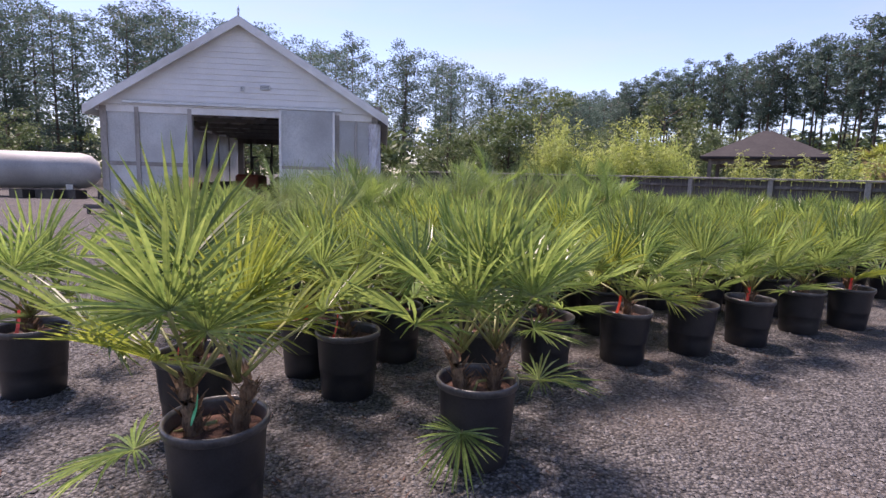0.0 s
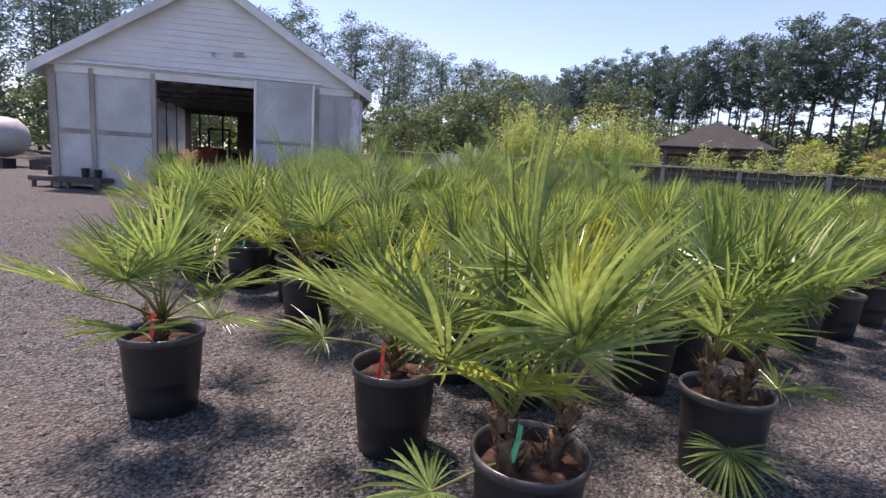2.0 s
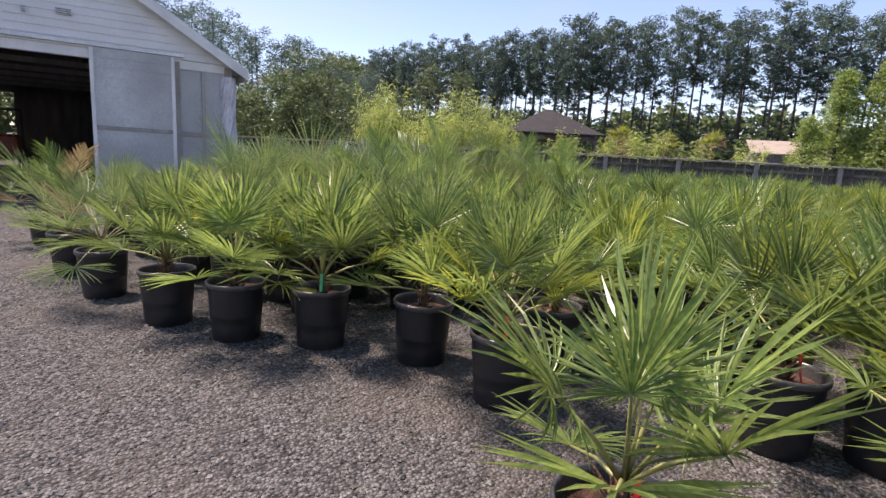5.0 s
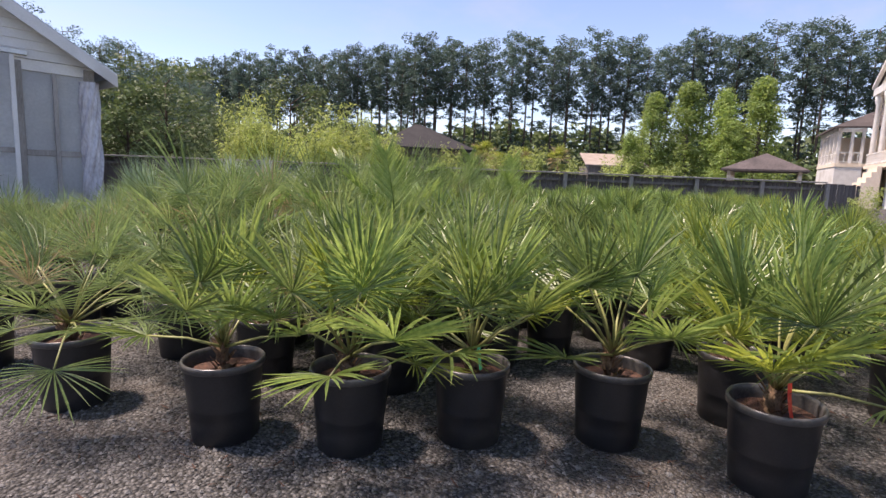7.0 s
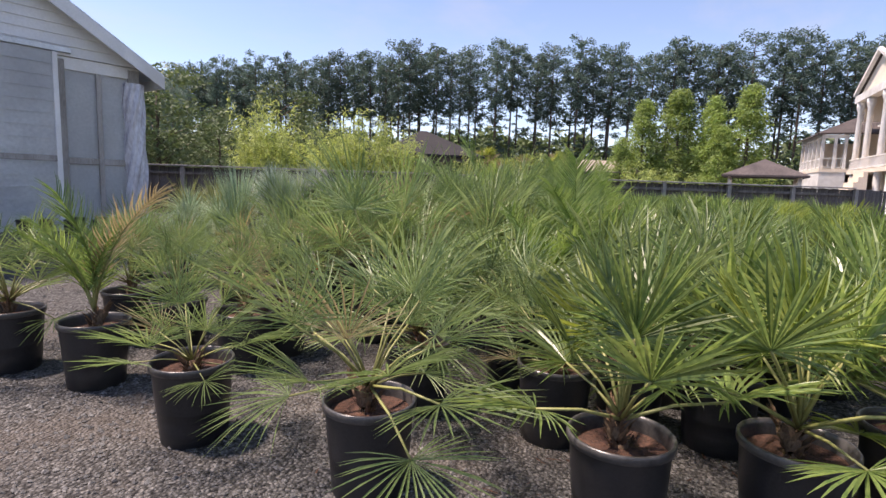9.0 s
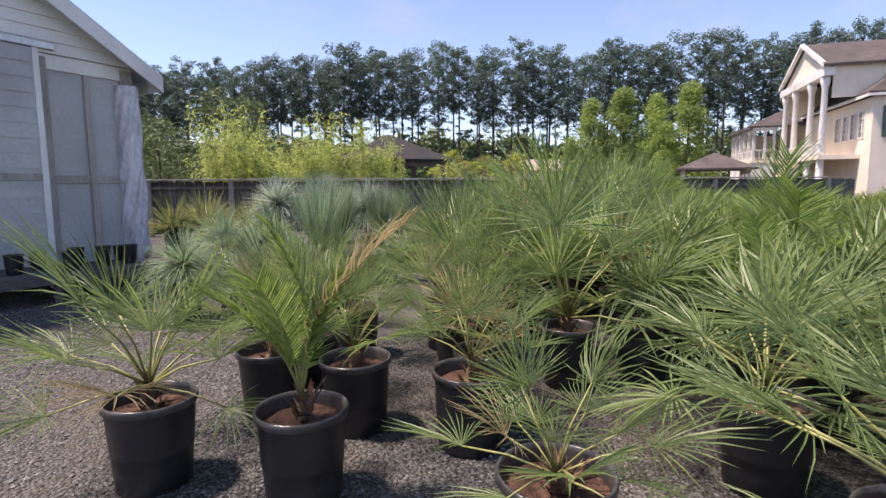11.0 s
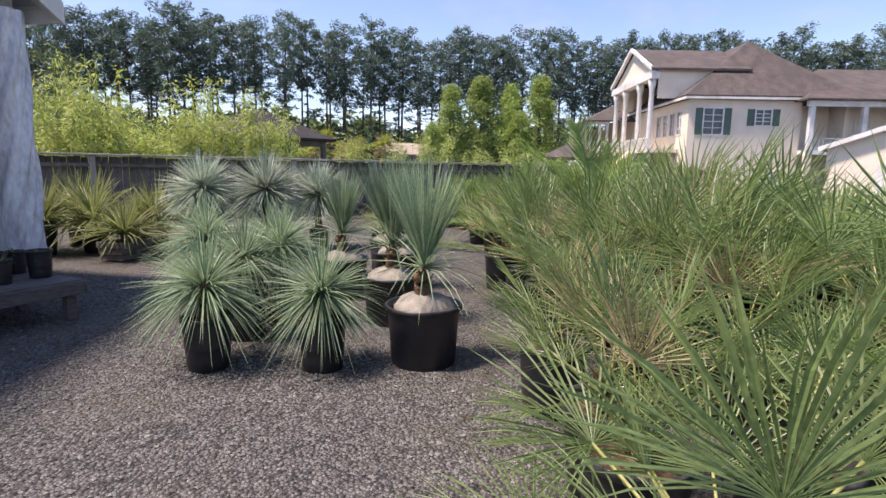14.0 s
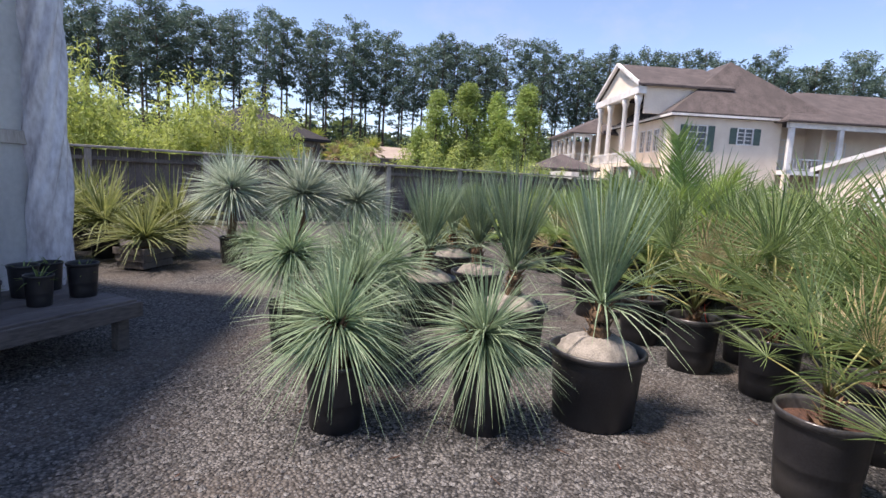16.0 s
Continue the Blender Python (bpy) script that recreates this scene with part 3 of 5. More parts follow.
# plastic sheet hanging in folds round the corner post
sv, sf = [], []
NR, NC = 60, 48
for i in range(NR + 1):
    for j in range(NC + 1):
        t, a = i / NR, -2.6 + 4.4 * j / NC
        r = 0.19 + 0.016 * math.sin(9 * a + 30 * t) + 0.02 * math.sin(4.1 * a + 17 * t) * (0.3 + t) + 0.02 * t * t
        sv.append((-3.56 + r * math.cos(a - 1.2) * 0.95, 17.12 + r * math.sin(a - 1.2), 3.12 - 2.75 * t + 0.1 * math.sin(a * 3) * t))
for i in range(NR):
    for j in range(NC):
        a = i * (NC + 1) + j
        sf.append((a, a + 1, a + NC + 2, a + NC + 1))
tagged(new("plastic_sheet", mesh_of("plastic_sheet", sv, sf, M_FILM, smooth=True)), "wrinkled clear plastic sheet wrapped round the barn corner post", "plastic sheet")

# things inside the doorway
tractor = tagged(new("tractor"), "rusty red tractor parked in the dim barn", "tractor")
tractor.matrix_basis = BARN
bar("hood", (-9.3, 22.0, .7), (-8.4, 23.8, 1.35), M_RUST, tractor, 0.08)
bar("seat_deck", (-9.4, 23.8, .55), (-8.3, 25.0, .85), M_DARK, tractor, 0.05)
bar("roll_bar", (-9.3, 24.8, .85), (-9.22, 24.9, 2.1), M_DARK, tractor)
bar("roll_bar", (-8.48, 24.8, .85), (-8.4, 24.9, 2.1), M_DARK, tractor)
bar("roll_bar_top", (-9.3, 24.8, 2.1), (-8.4, 24.9, 2.18), M_DARK, tractor)
wv, wf = lathe([(.12, -.12), (.5, -.14), (.58, -.09), (.6, 0), (.58, .09), (.5, .14), (.12, .12)], 24, True)
WHEEL = mesh_of("wheel", wv, wf, M_DARK, smooth=True)
for x, y, q in ((-9.55, 24.4, 1), (-8.15, 24.4, 1), (-9.4, 22.2, .62), (-8.3, 22.2, .62)):
    child("wheel", WHEEL, tractor, pose(x, y, .6 * q, 0, 90, 0) @ Matrix.Diagonal((q, q, q, 1)))


# ---- bench with small pots in front of the barn ----
def bench(x0, y0, x1, y1, h, label):
    th = tagged(new("plant_bench"), label, "bench", "plant benches")
    n = 5
    for k in range(n):
        a, b = y0 + (y1 - y0) * k / n, y0 + (y1 - y0) * (k + 1) / n - .012
        bar("plank", (x0, a, h - .045), (x1, b, h), M_BENCH, th, 0.005)
    for x in (x0 + .05, (x0 + x1) / 2, x1 - .13):
        for y in (y0 + .04, y1 - .12):
            bar("leg", (x, y, 0), (x + .09, y + .09, h - .045), M_BENCH, th, 0.006)
    bar("apron", (x0, y0 - .03, h - .14), (x1, y0 - .002, h - .02), M_BENCH, th, 0.005)
    bar("apron", (x1 + .002, y0 - .03, h - .14), (x1 + .03, y1, h - .02), M_BENCH, th, 0.005)
    return th


bench(-6.2, 15.5, -3.9, 16.5, .40, "low weathered wooden bench with small potted seedlings")
bench(-12.3, 15.0, -10.3, 15.9, .32, "low dark wooden bench with small black pots")


def blade_clump(rng, count, length, width, low, high, droop, root_r=0.02, spin=True):
    pieces = []
    for k in range(count):
        el, az = math.asin(rng.uniform(math.sin(radians(low)), math.sin(radians(high)))), rng.uniform(0, 6.283)
        way = Vector((math.cos(az) * math.cos(el), math.sin(az) * math.cos(el), math.sin(el)))
        root = way * root_r
        pieces.append(blade(root, way, length * rng.uniform(.75, 1.08), width, droop * rng.uniform(.4, 1.4) * math.cos(el), 3, rng.uniform(-.5, .5), 0.3))
    return join(*pieces)


rng = random.Random(21)
SEEDLINGS = [mesh_of("seedling", *blade_clump(rng, 14, .16, .008, 20, 85, .5), M_FAN) for _ in range(3)]
for x, y, q in ((-4.05, 15.9, .52), (-4.3, 16.2, .48), (-4.4, 15.85, .44), (-4.65, 16.15, .5), (-4.8, 15.75, .48), (-5.1, 16.1, .46), (-5.4, 15.8, .5), (-4.05, 16.3, .44),
                (-10.6, 15.4, .45), (-10.9, 15.3, .5), (-11.3, 15.5, .48), (-11.7, 15.4, .45), (-12.0, 15.5, .5)):
    th = tagged(new("potted_seedling"), "small palm seedling in a black pot on a bench", "potted plant", "seedlings on benches")
    th.matrix_basis = pose(x, y, .40 if x > -8 else .32, 0, 0, rng.uniform(0, 360))
    child("pot", POT, th, Matrix.Diagonal((q, q, q * 1.15, 1)))
    child("soil", SOIL, th, Matrix.Diagonal((q, q, q * 1.15, 1)))
    child("seedling", rng.choice(SEEDLINGS), th, pose(0, 0, .17))

# ---- wooden fence ----
fence = tagged(new("timber_fence"), "weathered grey timber privacy fence with a flat cap rail", "fence")
F0, F1 = Vector((-4.4, 28.3)), Vector((20.0, 9.5))
fl = (F1 - F0).length
fm = pose(F0.x, F0.y, 0, 0, 0, math.degrees(math.atan2(F1.y - F0.y, F1.x - F0.x)))
fence.matrix_basis = fm
FPOST = box_mesh("fence_post", (-.07, -.12, 0), (.07, .0, 1.72), M_POST, 0.01)
FBOARD = box_mesh("fence_board", (0, .0, .06), (.138, .022, 1.70), M_FENCE_BOARD, 0.003)
nb = int(fl / .145)
for k in range(min(nb, 220)):
    child("fence_board", FBOARD, fence, pose(k * .145, .06 + rng.uniform(0, .004), rng.uniform(-.02, .015), 0, rng.uniform(-.4, .4), 0))
for k in range(int(fl / 2.45) + 1):
    child("fence_post", FPOST, fence, pose(k * 2.45, 0, 0))
    if k < int(fl / 2.45):
        for z in (.35, 1.45):
            bar("fence_rail", (k * 2.45 + .075, -.04, z), (k * 2.45 + 2.375, .055, z + .09), M_FENCE, fence, 0.004)
        bar("cap_rail", (k * 2.45 - .07, -.17, 1.725), (k * 2.45 + 2.37, .10, 1.775), M_POST, fence, 0.006)


# ---- trees ----
def clump(rng, c, rx, rz, count, size, thin=1.0):
    """Loose leaves about a centre: small bent quads turned every way."""
    v, f = [], []
    for _ in range(count):
        d = Vector((rng.gauss(0, 1), rng.gauss(0, 1), rng.gauss(0, 1))).normalized() * rng.random() ** 0.45
        p = Vector(c) + Vector((d.x * rx, d.y * rx, d.z * rz))
        a = Vector((rng.gauss(0, 1), rng.gauss(0, 1), rng.gauss(0, .6))).normalized() * size * rng.uniform(.5, 1.2)
        b = a.cross(Vector((rng.gauss(0, 1), rng.gauss(0, 1), rng.gauss(0, 1)))).normalized() * size * thin * rng.uniform(.22, .5)
        o = len(v)
        v += [p - a, p + b, p + a, p - b]
        f.append((o, o + 1, o + 2, o + 3))
    return v, f


def pine_meshes(rng, h, fluff=1.0, low=0.5, wide=1.0):
    """A tall loblolly pine: a straight tapered trunk, a rounded crown of dense tufts and short broken tiers below it."""
    lean = rng.uniform(-.6, .6)
    trunk = [tube([(lean * (i / 8) ** 2, 0, h * i / 8) for i in range(9)], [.25 * (1 - .85 * i / 8) * h / 24 for i in range(9)], 7)]
    crown, leaf = [], .29 * max(1.0, 1 / fluff) ** .4
    for k in range(30):
        u = (k + rng.random()) / 30                      # 0 at the tip, 1 at the crown's foot
        t = 1 - (1 - low) * u
        a = k * 2.4 + rng.uniform(-.5, .5)
        reach = wide * h * (.03 + .062 * math.sin(math.pi * min(1, .12 + u * .86)) ** .8) * rng.uniform(.45, 1.2)
        root = Vector((lean * t * t, 0, h * t - reach * .3))
        tip = root + Vector((math.cos(a) * reach, math.sin(a) * reach, reach * .3))
        if fluff > .5 or k % 3 == 0:
            trunk.append(tube([root, root.lerp(tip, .5) + Vector((0, 0, -.1)), tip], [.06, .045, .02], 3))
        size = wide * h * rng.uniform(.03, .046)
        crown.append(clump(rng, tip, size, size * .72, int(100 * fluff), leaf, .62))
        if k % 2:
            crown.append(clump(rng, root.lerp(tip, .4), size * .8, size * .6, int(52 * fluff), leaf, .62))
    for k in range(22):
        t, a = rng.uniform(.14, low + .05), rng.uniform(0, 6.283)
        reach = wide * h * rng.uniform(.035, .1)
        root = Vector((lean * t * t, 0, h * t))
        tip = root + Vector((math.cos(a) * reach, math.sin(a) * reach, -.1 * reach))
        trunk.append(tube([root, root.lerp(tip, .5), tip], [.05, .035, .015], 3))
        crown.append(clump(rng, root.lerp(tip, .75), reach * .42, reach * .17, int(36 * fluff), leaf, .62))
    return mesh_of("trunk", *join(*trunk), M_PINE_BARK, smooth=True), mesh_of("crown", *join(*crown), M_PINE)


def tree_meshes(rng, h, spread, mat, leaf=.32, count=60, skirt=.2, cone=False, n=34, limbs=True):
    trunk = [tube([(0, 0, h * .75 * i / 5) for i in range(6)], [.2 * (1 - .8 * i / 5) * h / 9 for i in range(6)], 7)]
    crown = []
    for k in range(n):
        t = skirt + (1 - skirt) * rng.random()
        a = rng.uniform(0, 6.283)
        reach = spread * math.sqrt(max(0.03, 1 - ((t - .52) / .52) ** 2)) * rng.uniform(.45, 1.0)
        if cone:
            reach = spread * min(1, (1.04 - t) ** .7 * 1.25) * rng.uniform(.2, 1.0)
        root = Vector((0, 0, h * max(.1, t - .2)))
        tip = Vector((math.cos(a) * reach, math.sin(a) * reach, h * t * .95))
        if limbs and k % 2 == 0:
            trunk.append(tube([root, root.lerp(tip, .5), tip], [.06, .04, .015], 4))
        crown.append(clump(rng, tip, spread * (.3 if cone else .33), h * (.07 if cone else .085), count, leaf))
    return mesh_of("trunk", *join(*trunk), M_PINE_BARK, smooth=True), mesh_of("crown", *join(*crown), mat)


def plant_tree(name, meshes, x, y, turn, q, label, cat, group="", qz=None, names=("trunk", "crown")):
    th = tagged(new(name), label, cat, group)
    th.matrix_basis = pose(x, y, 0, 0, 0, turn)
    s = Matrix.Diagonal((q, q, qz or q, 1))
    child(names[0], meshes[0], th, s)
    child(names[1], meshes[1], th, s)
    if names[0] != "trunk":
        for o in th.children:
            tagged(o, kind="stuff")
    return th


rng = random.Random(31)
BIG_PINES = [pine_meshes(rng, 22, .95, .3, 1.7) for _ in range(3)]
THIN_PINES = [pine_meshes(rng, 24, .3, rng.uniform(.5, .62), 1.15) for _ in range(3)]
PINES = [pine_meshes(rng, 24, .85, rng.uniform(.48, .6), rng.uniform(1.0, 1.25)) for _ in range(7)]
# the long row of tall pines, from far behind the barn's corner round to behind the house
ROW = [(14, 190), (30, 140), (53, 82), (67, 67), (77, 54), (88, 36), (96, 16), (104, -10), (116, -40)]
for a, b in zip(ROW, ROW[1:]):
    d = math.dist(a, b)
    n = int(d / 3.0)
    for k in range(n):
        for lane in range(2):
            t = (k + rng.uniform(-.3, .3)) / n
            nx, ny = (b[1] - a[1]) / d, -(b[0] - a[0]) / d
            off = lane * 6.5 + rng.uniform(-1.5, 1.5)
            sgn = 1 if nx * a[0] + ny * a[1] > 0 else -1
            x, y = a[0] + (b[0] - a[0]) * t + sgn * nx * off, a[1] + (b[1] - a[1]) * t + sgn * ny * off
            plant_tree("pine_tree", THIN_PINES[rng.randrange(3)] if lane else PINES[rng.randrange(7)], x, y, rng.uniform(0, 360), rng.uniform(.95, 1.1), "tall slender pine with a bare trunk and dark crown", "pine tree", "row of tall pines", rng.uniform(.95, 1.1))
# nearer woods behind and beside the barn; their tops fall away towards the gap beside it
TOPS = [(-60, 13), (-44, 13), (-34, 15), (-24, 13.5), (-12, 13.2), (-6, 11.9), (0, 10.8), (6, 9.8), (9, 8.0), (14, 9.0), (21, 10), (40, 12)]


def tree_top(x, y):
    """The height at which the woods end above a place, seen from the yard."""
    az = math.degrees(math.atan2(x - .5, y))
    return 1.5 + math.hypot(x - .5, y) * math.tan(radians(float(np.interp(az, [p[0] for p in TOPS], [p[1] for p in TOPS]))))



for x, y, q in ((-34, 40, .9), (-29, 45, 1.0), (-25, 40, .85), (-22, 47, .95), (-38, 34, .85), (-18, 50, .9), (-14, 46, .8), (-31, 35, .75), (-42, 42, 1.0), (-26, 52, 1.0), (-47, 36, .9),
                (-35, 52, 1.1), (-10, 56, .85), (-6, 62, .85), (-1, 66, .8), (4, 72, .85), (-3, 75, .95), (9, 80, .9), (-20, 58, 1.0), (14, 92, .9), (20, 105, 1.0), (-12, 66, .95), (24, 118, 1.0), (1, 60, .7),
                (17, 96, .95), (11, 86, .85), (-50, 28, .9), (-55, 40, 1.0), (-8, 70, .9), (-27, 37, .8), (-20, 41, .85), (-33, 46, 1.0), (-40, 37, .95), (-45, 46, 1.1), (-15, 54, .9), (-5, 56, .8), (3, 64, .8), (7, 70, .9), (12, 76, .95), (-23, 60, 1.1), (-30, 62, 1.2), (-50, 52, 1.2), *[(math.sin(radians(a)) * r, math.cos(radians(a)) * r, 1.2) for a, r in zip(range(-46, 9, 3), (56, 60, 54, 62, 57, 64, 60, 66, 62, 70, 64, 72, 67, 74, 70, 76, 70, 74, 80))]):
    q = min(q * 1.1, tree_top(x, y) / 22.8 * rng.uniform(.92, 1.06))
    plant_tree("pine_tree", BIG_PINES[rng.randrange(3)], x, y, rng.uniform(0, 360), q, "tall dense dark pine at the edge of the woods", "pine tree", "woods behind the barn")
BROAD = [tree_meshes(rng, 10, 4.2, M_TREE, .22, 125, .08, n=40) for _ in range(3)]
for x, y, q in ((3.6, 46.8, .95), (15.8, 54, 1.02), (9.5, 52, .62), (-1.5, 47, .7), (12.5, 58, .8), (-4, 44, .6), (20.5, 60, .8), (24, 62, .8), (-18, 36, .7), (-24, 34, .6), (-36, 30, .7), (-30, 30, .5), (-12, 50, .8), (1, 46, .7), (27, 60, .7)):
    plant_tree("broadleaf_tree", BROAD[rng.randrange(3)], x, y, rng.uniform(0, 360), q, "rounded leafy green tree beyond the fence", "tree", "trees beyond the fence")
def bamboo_meshes(rng, h):
    """Arching culms that carry sprays of narrow leaves."""
    culms, v, f = [], [], []
    for k in range(17):
        a, r = rng.uniform(0, 6.283), rng.uniform(0, .55)
        hh, lean = h * rng.uniform(.5, 1.0), rng.uniform(.15, .75)
        pts = [Vector((math.cos(a) * (r + lean * (t / 5) ** 2), math.sin(a) * (r + lean * (t / 5) ** 2), hh * (t / 5) * (1 - .06 * t / 5 * lean))) for t in range(6)]
        culms.append(tube(pts, [.022, .02, .017, .013, .009, .004], 5))
        for _ in range(150):
            t = 5 * (0.12 + .88 * rng.random() ** .8)
            p = pts[min(int(t), 4)].lerp(pts[min(int(t), 4) + 1], t - min(int(t), 4))
            d = Vector((rng.gauss(0, 1), rng.gauss(0, 1), rng.gauss(-.1, .6))).normalized()
            p = p + d * rng.uniform(.02, .34)
            e = d.cross(Vector((rng.gauss(0, 1), rng.gauss(0, 1), 1))).normalized() * rng.uniform(.018, .034)
            g, o = d * rng.uniform(.09, .18) + Vector((0, 0, -.04)), len(v)
            v += [p - g * .5, p + e, p + g, p - e]
            f.append((o, o + 1, o + 2, o + 3))
    return mesh_of("culms", *join(*culms), M_BAMBOO), mesh_of("leaves", v, f, M_BAMBOO)


BRIGHT = [bamboo_meshes(rng, 4.2) for _ in range(4)]
for x, y, q in ((2.4, 26.4, .85), (3.6, 26.8, .9), (4.8, 25.2, .7), (6.0, 24.9, .9), (7.2, 24.1, .85), (8.2, 23.8, .7), (3.0, 28.5, .95), (5.4, 27.4, .85), (9.0, 23.6, .6), (4.2, 27.6, .95), (6.6, 26.2, .95), (7.8, 25.2, .9), (3.0, 26.0, .75), (5.4, 25.4, .8), (6.2, 28.0, 1.0), (8.6, 24.8, .75)):
    plant_tree("bamboo_clump", BRIGHT[rng.randrange(4)], x, y, rng.uniform(0, 360), q * .92, "bright yellow-green bamboo clump behind the fence", "bamboo", "bamboo behind the fence", q * rng.choice((.8, .92, 1.05, 1.2, 1.32)), ("culm", "foliage"))
LIGHT = [tree_meshes(rng, 11.5, 3.0, M_YOUNG, .19, 76, .03, True, 120, False) for _ in range(2)]
for x, y, q in ((48.4, 35.6, .96), (50.2, 32.6, 1.05), (51.6, 29.6, .98), (52.6, 26.6, 1.06), (46, 36.6, .6), (50, 28.2, .7)):
    plant_tree("young_tree", LIGHT[rng.randrange(2)], x, y, rng.uniform(0, 360), q, "slim light green tree in front of the pines", "tree", "light green trees")
for x, y, q in ((10.4, 22.2, .8), (11.6, 21.0, .75), (12.9, 20.0, .85), (14.3, 18.8, .7), (16.0, 17.6, .75), (30, 24, .7), (18, 16.6, .65), (15.2, 8.2, .45), (16.6, 7.2, .5), (18.2, 6.4, .5)):
    plant_tree("shrub", BRIGHT[rng.randrange(4)], x, y, rng.uniform(0, 360), q, "yellow-green shrub growing behind the fence", "shrub", "shrubs behind the fence", q * .9, ("stem", "foliage"))
# undergrowth at the foot of the woods
uv = []
for a, b in zip(ROW, ROW[1:]):
    n = int(math.dist(a, b) / .55)
    for k in range(n):
        t = k / n
        uv.append(clump(rng, (a[0] + (b[0] - a[0]) * t + rng.uniform(-4, 8), a[1] + (b[1] - a[1]) * t + rng.uniform(-4, 8), rng.uniform(.5, 7.5)), 2.4, 2.1, 64, .55))
    for k in range(int(math.dist(a, b) / .42)):
        t = rng.random()
        uv.append(clump(rng, (a[0] + (b[0] - a[0]) * t + rng.uniform(-5, 3), a[1] + (b[1] - a[1]) * t + rng.uniform(-5, 3), rng.uniform(.5, 5.0)), 2.6, 1.8, 50, .58))
    d = math.dist(a, b)
    for k in range(int(d / .42)):
        t, off = rng.random(), rng.uniform(16, 34)
        uv.append(clump(rng, (a[0] + (b[0] - a[0]) * t - (b[1] - a[1]) / d * off, a[1] + (b[1] - a[1]) * t + abs(b[0] - a[0]) / d * off * .6, rng.uniform(.5, 11.0)), 3.8, 2.4, 70, 1.0))
for k in range(190):
    x = -70 + k * .5
    uv.append(clump(rng, (x, 48 + rng.uniform(-3, 14) + max(0, x + 10) * .8, rng.uniform(.6, 5.4)), 2.8, 1.9, 70, .55))
tagged(new("undergrowth", mesh_of("undergrowth", *join(*uv), M_TREE)), "dark green undergrowth along the foot of the woods", "undergrowth", kind="stuff")


# ---- gazebo, sheds ----
def hip_roof(w, d, z0, z1, ridge, thick=.12):
    v = [(-w / 2, -d / 2, z0), (w / 2, -d / 2, z0), (w / 2, d / 2, z0), (-w / 2, d / 2, z0), (-ridge / 2, 0, z1), (ridge / 2, 0, z1)]
    v += [(x, y, z - thick) for x, y, z in v[:4]]
    f = [(0, 1, 5, 4), (1, 2, 5), (2, 3, 4, 5), (3, 0, 4), (0, 6, 7, 1), (1, 7, 8, 2), (2, 8, 9, 3), (3, 9, 6, 0), (9, 8, 7, 6)]
    return v, f


def pavilion(name, x, y, turn, w, d, z0, z1, wallm, label, roofm=M_SHINGLE):
    th = tagged(new(name), label, "pavilion")
    th.matrix_basis = pose(x, y, 0, 0, 0, turn)
    child("roof", mesh_of("roof", *hip_roof(w, d, z0, z1, .4), roofm), th)
    for sx in (-1, 0, 1):
        for sy in (-1, 1):
            px, py = sx * (w / 2 - .5), sy * (d / 2 - .5)
            bar("column", (px - .1, py - .1, 0), (px + .1, py + .1, z0 - .12), wallm, th, .01)
    for sy in (-1, 1):
        bar("low_wall", (-w / 2 + .62, sy * (d / 2 - .5) - .05, 0), (w / 2 - .62, sy * (d / 2 - .5) + .05, 1.0), wallm, th)
        bar("beam", (-w / 2 + .4, sy * (d / 2 - .5) - .08, z0 - .4), (w / 2 - .4, sy * (d / 2 - .5) + .08, z0 - .13), wallm, th)
    return th


pavilion("gazebo", 15.1, 31.6, -25, 6.0, 6.0, 3.05, 4.6, M_FENCE, "dark shingled hip-roof gazebo standing behind the fence", M_DARK_SHINGLE)
pavilion("pavilion", 37.0, 19.6, 20, 5.2, 5.2, 2.7, 3.9, M_STUCCO, "brown shingled pavilion with cream columns by the house")
shed = tagged(new("shed"), "low shed with a pale tan sloping roof", "shed")
shed.matrix_basis = pose(46.5, 39.0, 0, 0, 0, -38)
bar("wall", (-3.0, -2.0, 0), (3.0, 2.0, 3.1), M_FENCE, shed)
slab("roof", [(-3.4, -2.3, 3.1), (3.4, -2.3, 3.1), (3.0, 2.3, 4.5), (-3.0, 2.3, 4.5)], (0, 0, .12), M_TAN, shed)


# ---- house ----
house = tagged(new("house"), "large cream two-storey house with a brown hip roof and white portico", "house")
house.matrix_basis = pose(50.6, 11.4, -0.75, 0, 0, -65.2)
house.scale = (1.2, 1.2, 1.2)
EZ = 7.85
def wall_with_holes(name, axis, at, thick, u0, u1, z0, z1, holes, mat, parent):
    """A wall in bands round its openings (each u0, u1, z0, z1)."""
    zs = sorted({z0, z1, *[h[2] for h in holes], *[h[3] for h in holes]})
    for za, zb in zip(zs, zs[1:]):
        cut = sorted((h[0], h[1]) for h in holes if h[2] <= za and h[3] >= zb)
        u = u0
        for a, b in [*cut, (u1, u1)]:
            if a > u + .001:
                if axis == "x":
                    bar(name, (u, at, za), (a, at + thick, zb), mat, parent)
                else:
                    bar(name, (at, u, za), (at + thick, a, zb), mat, parent)
            u = b


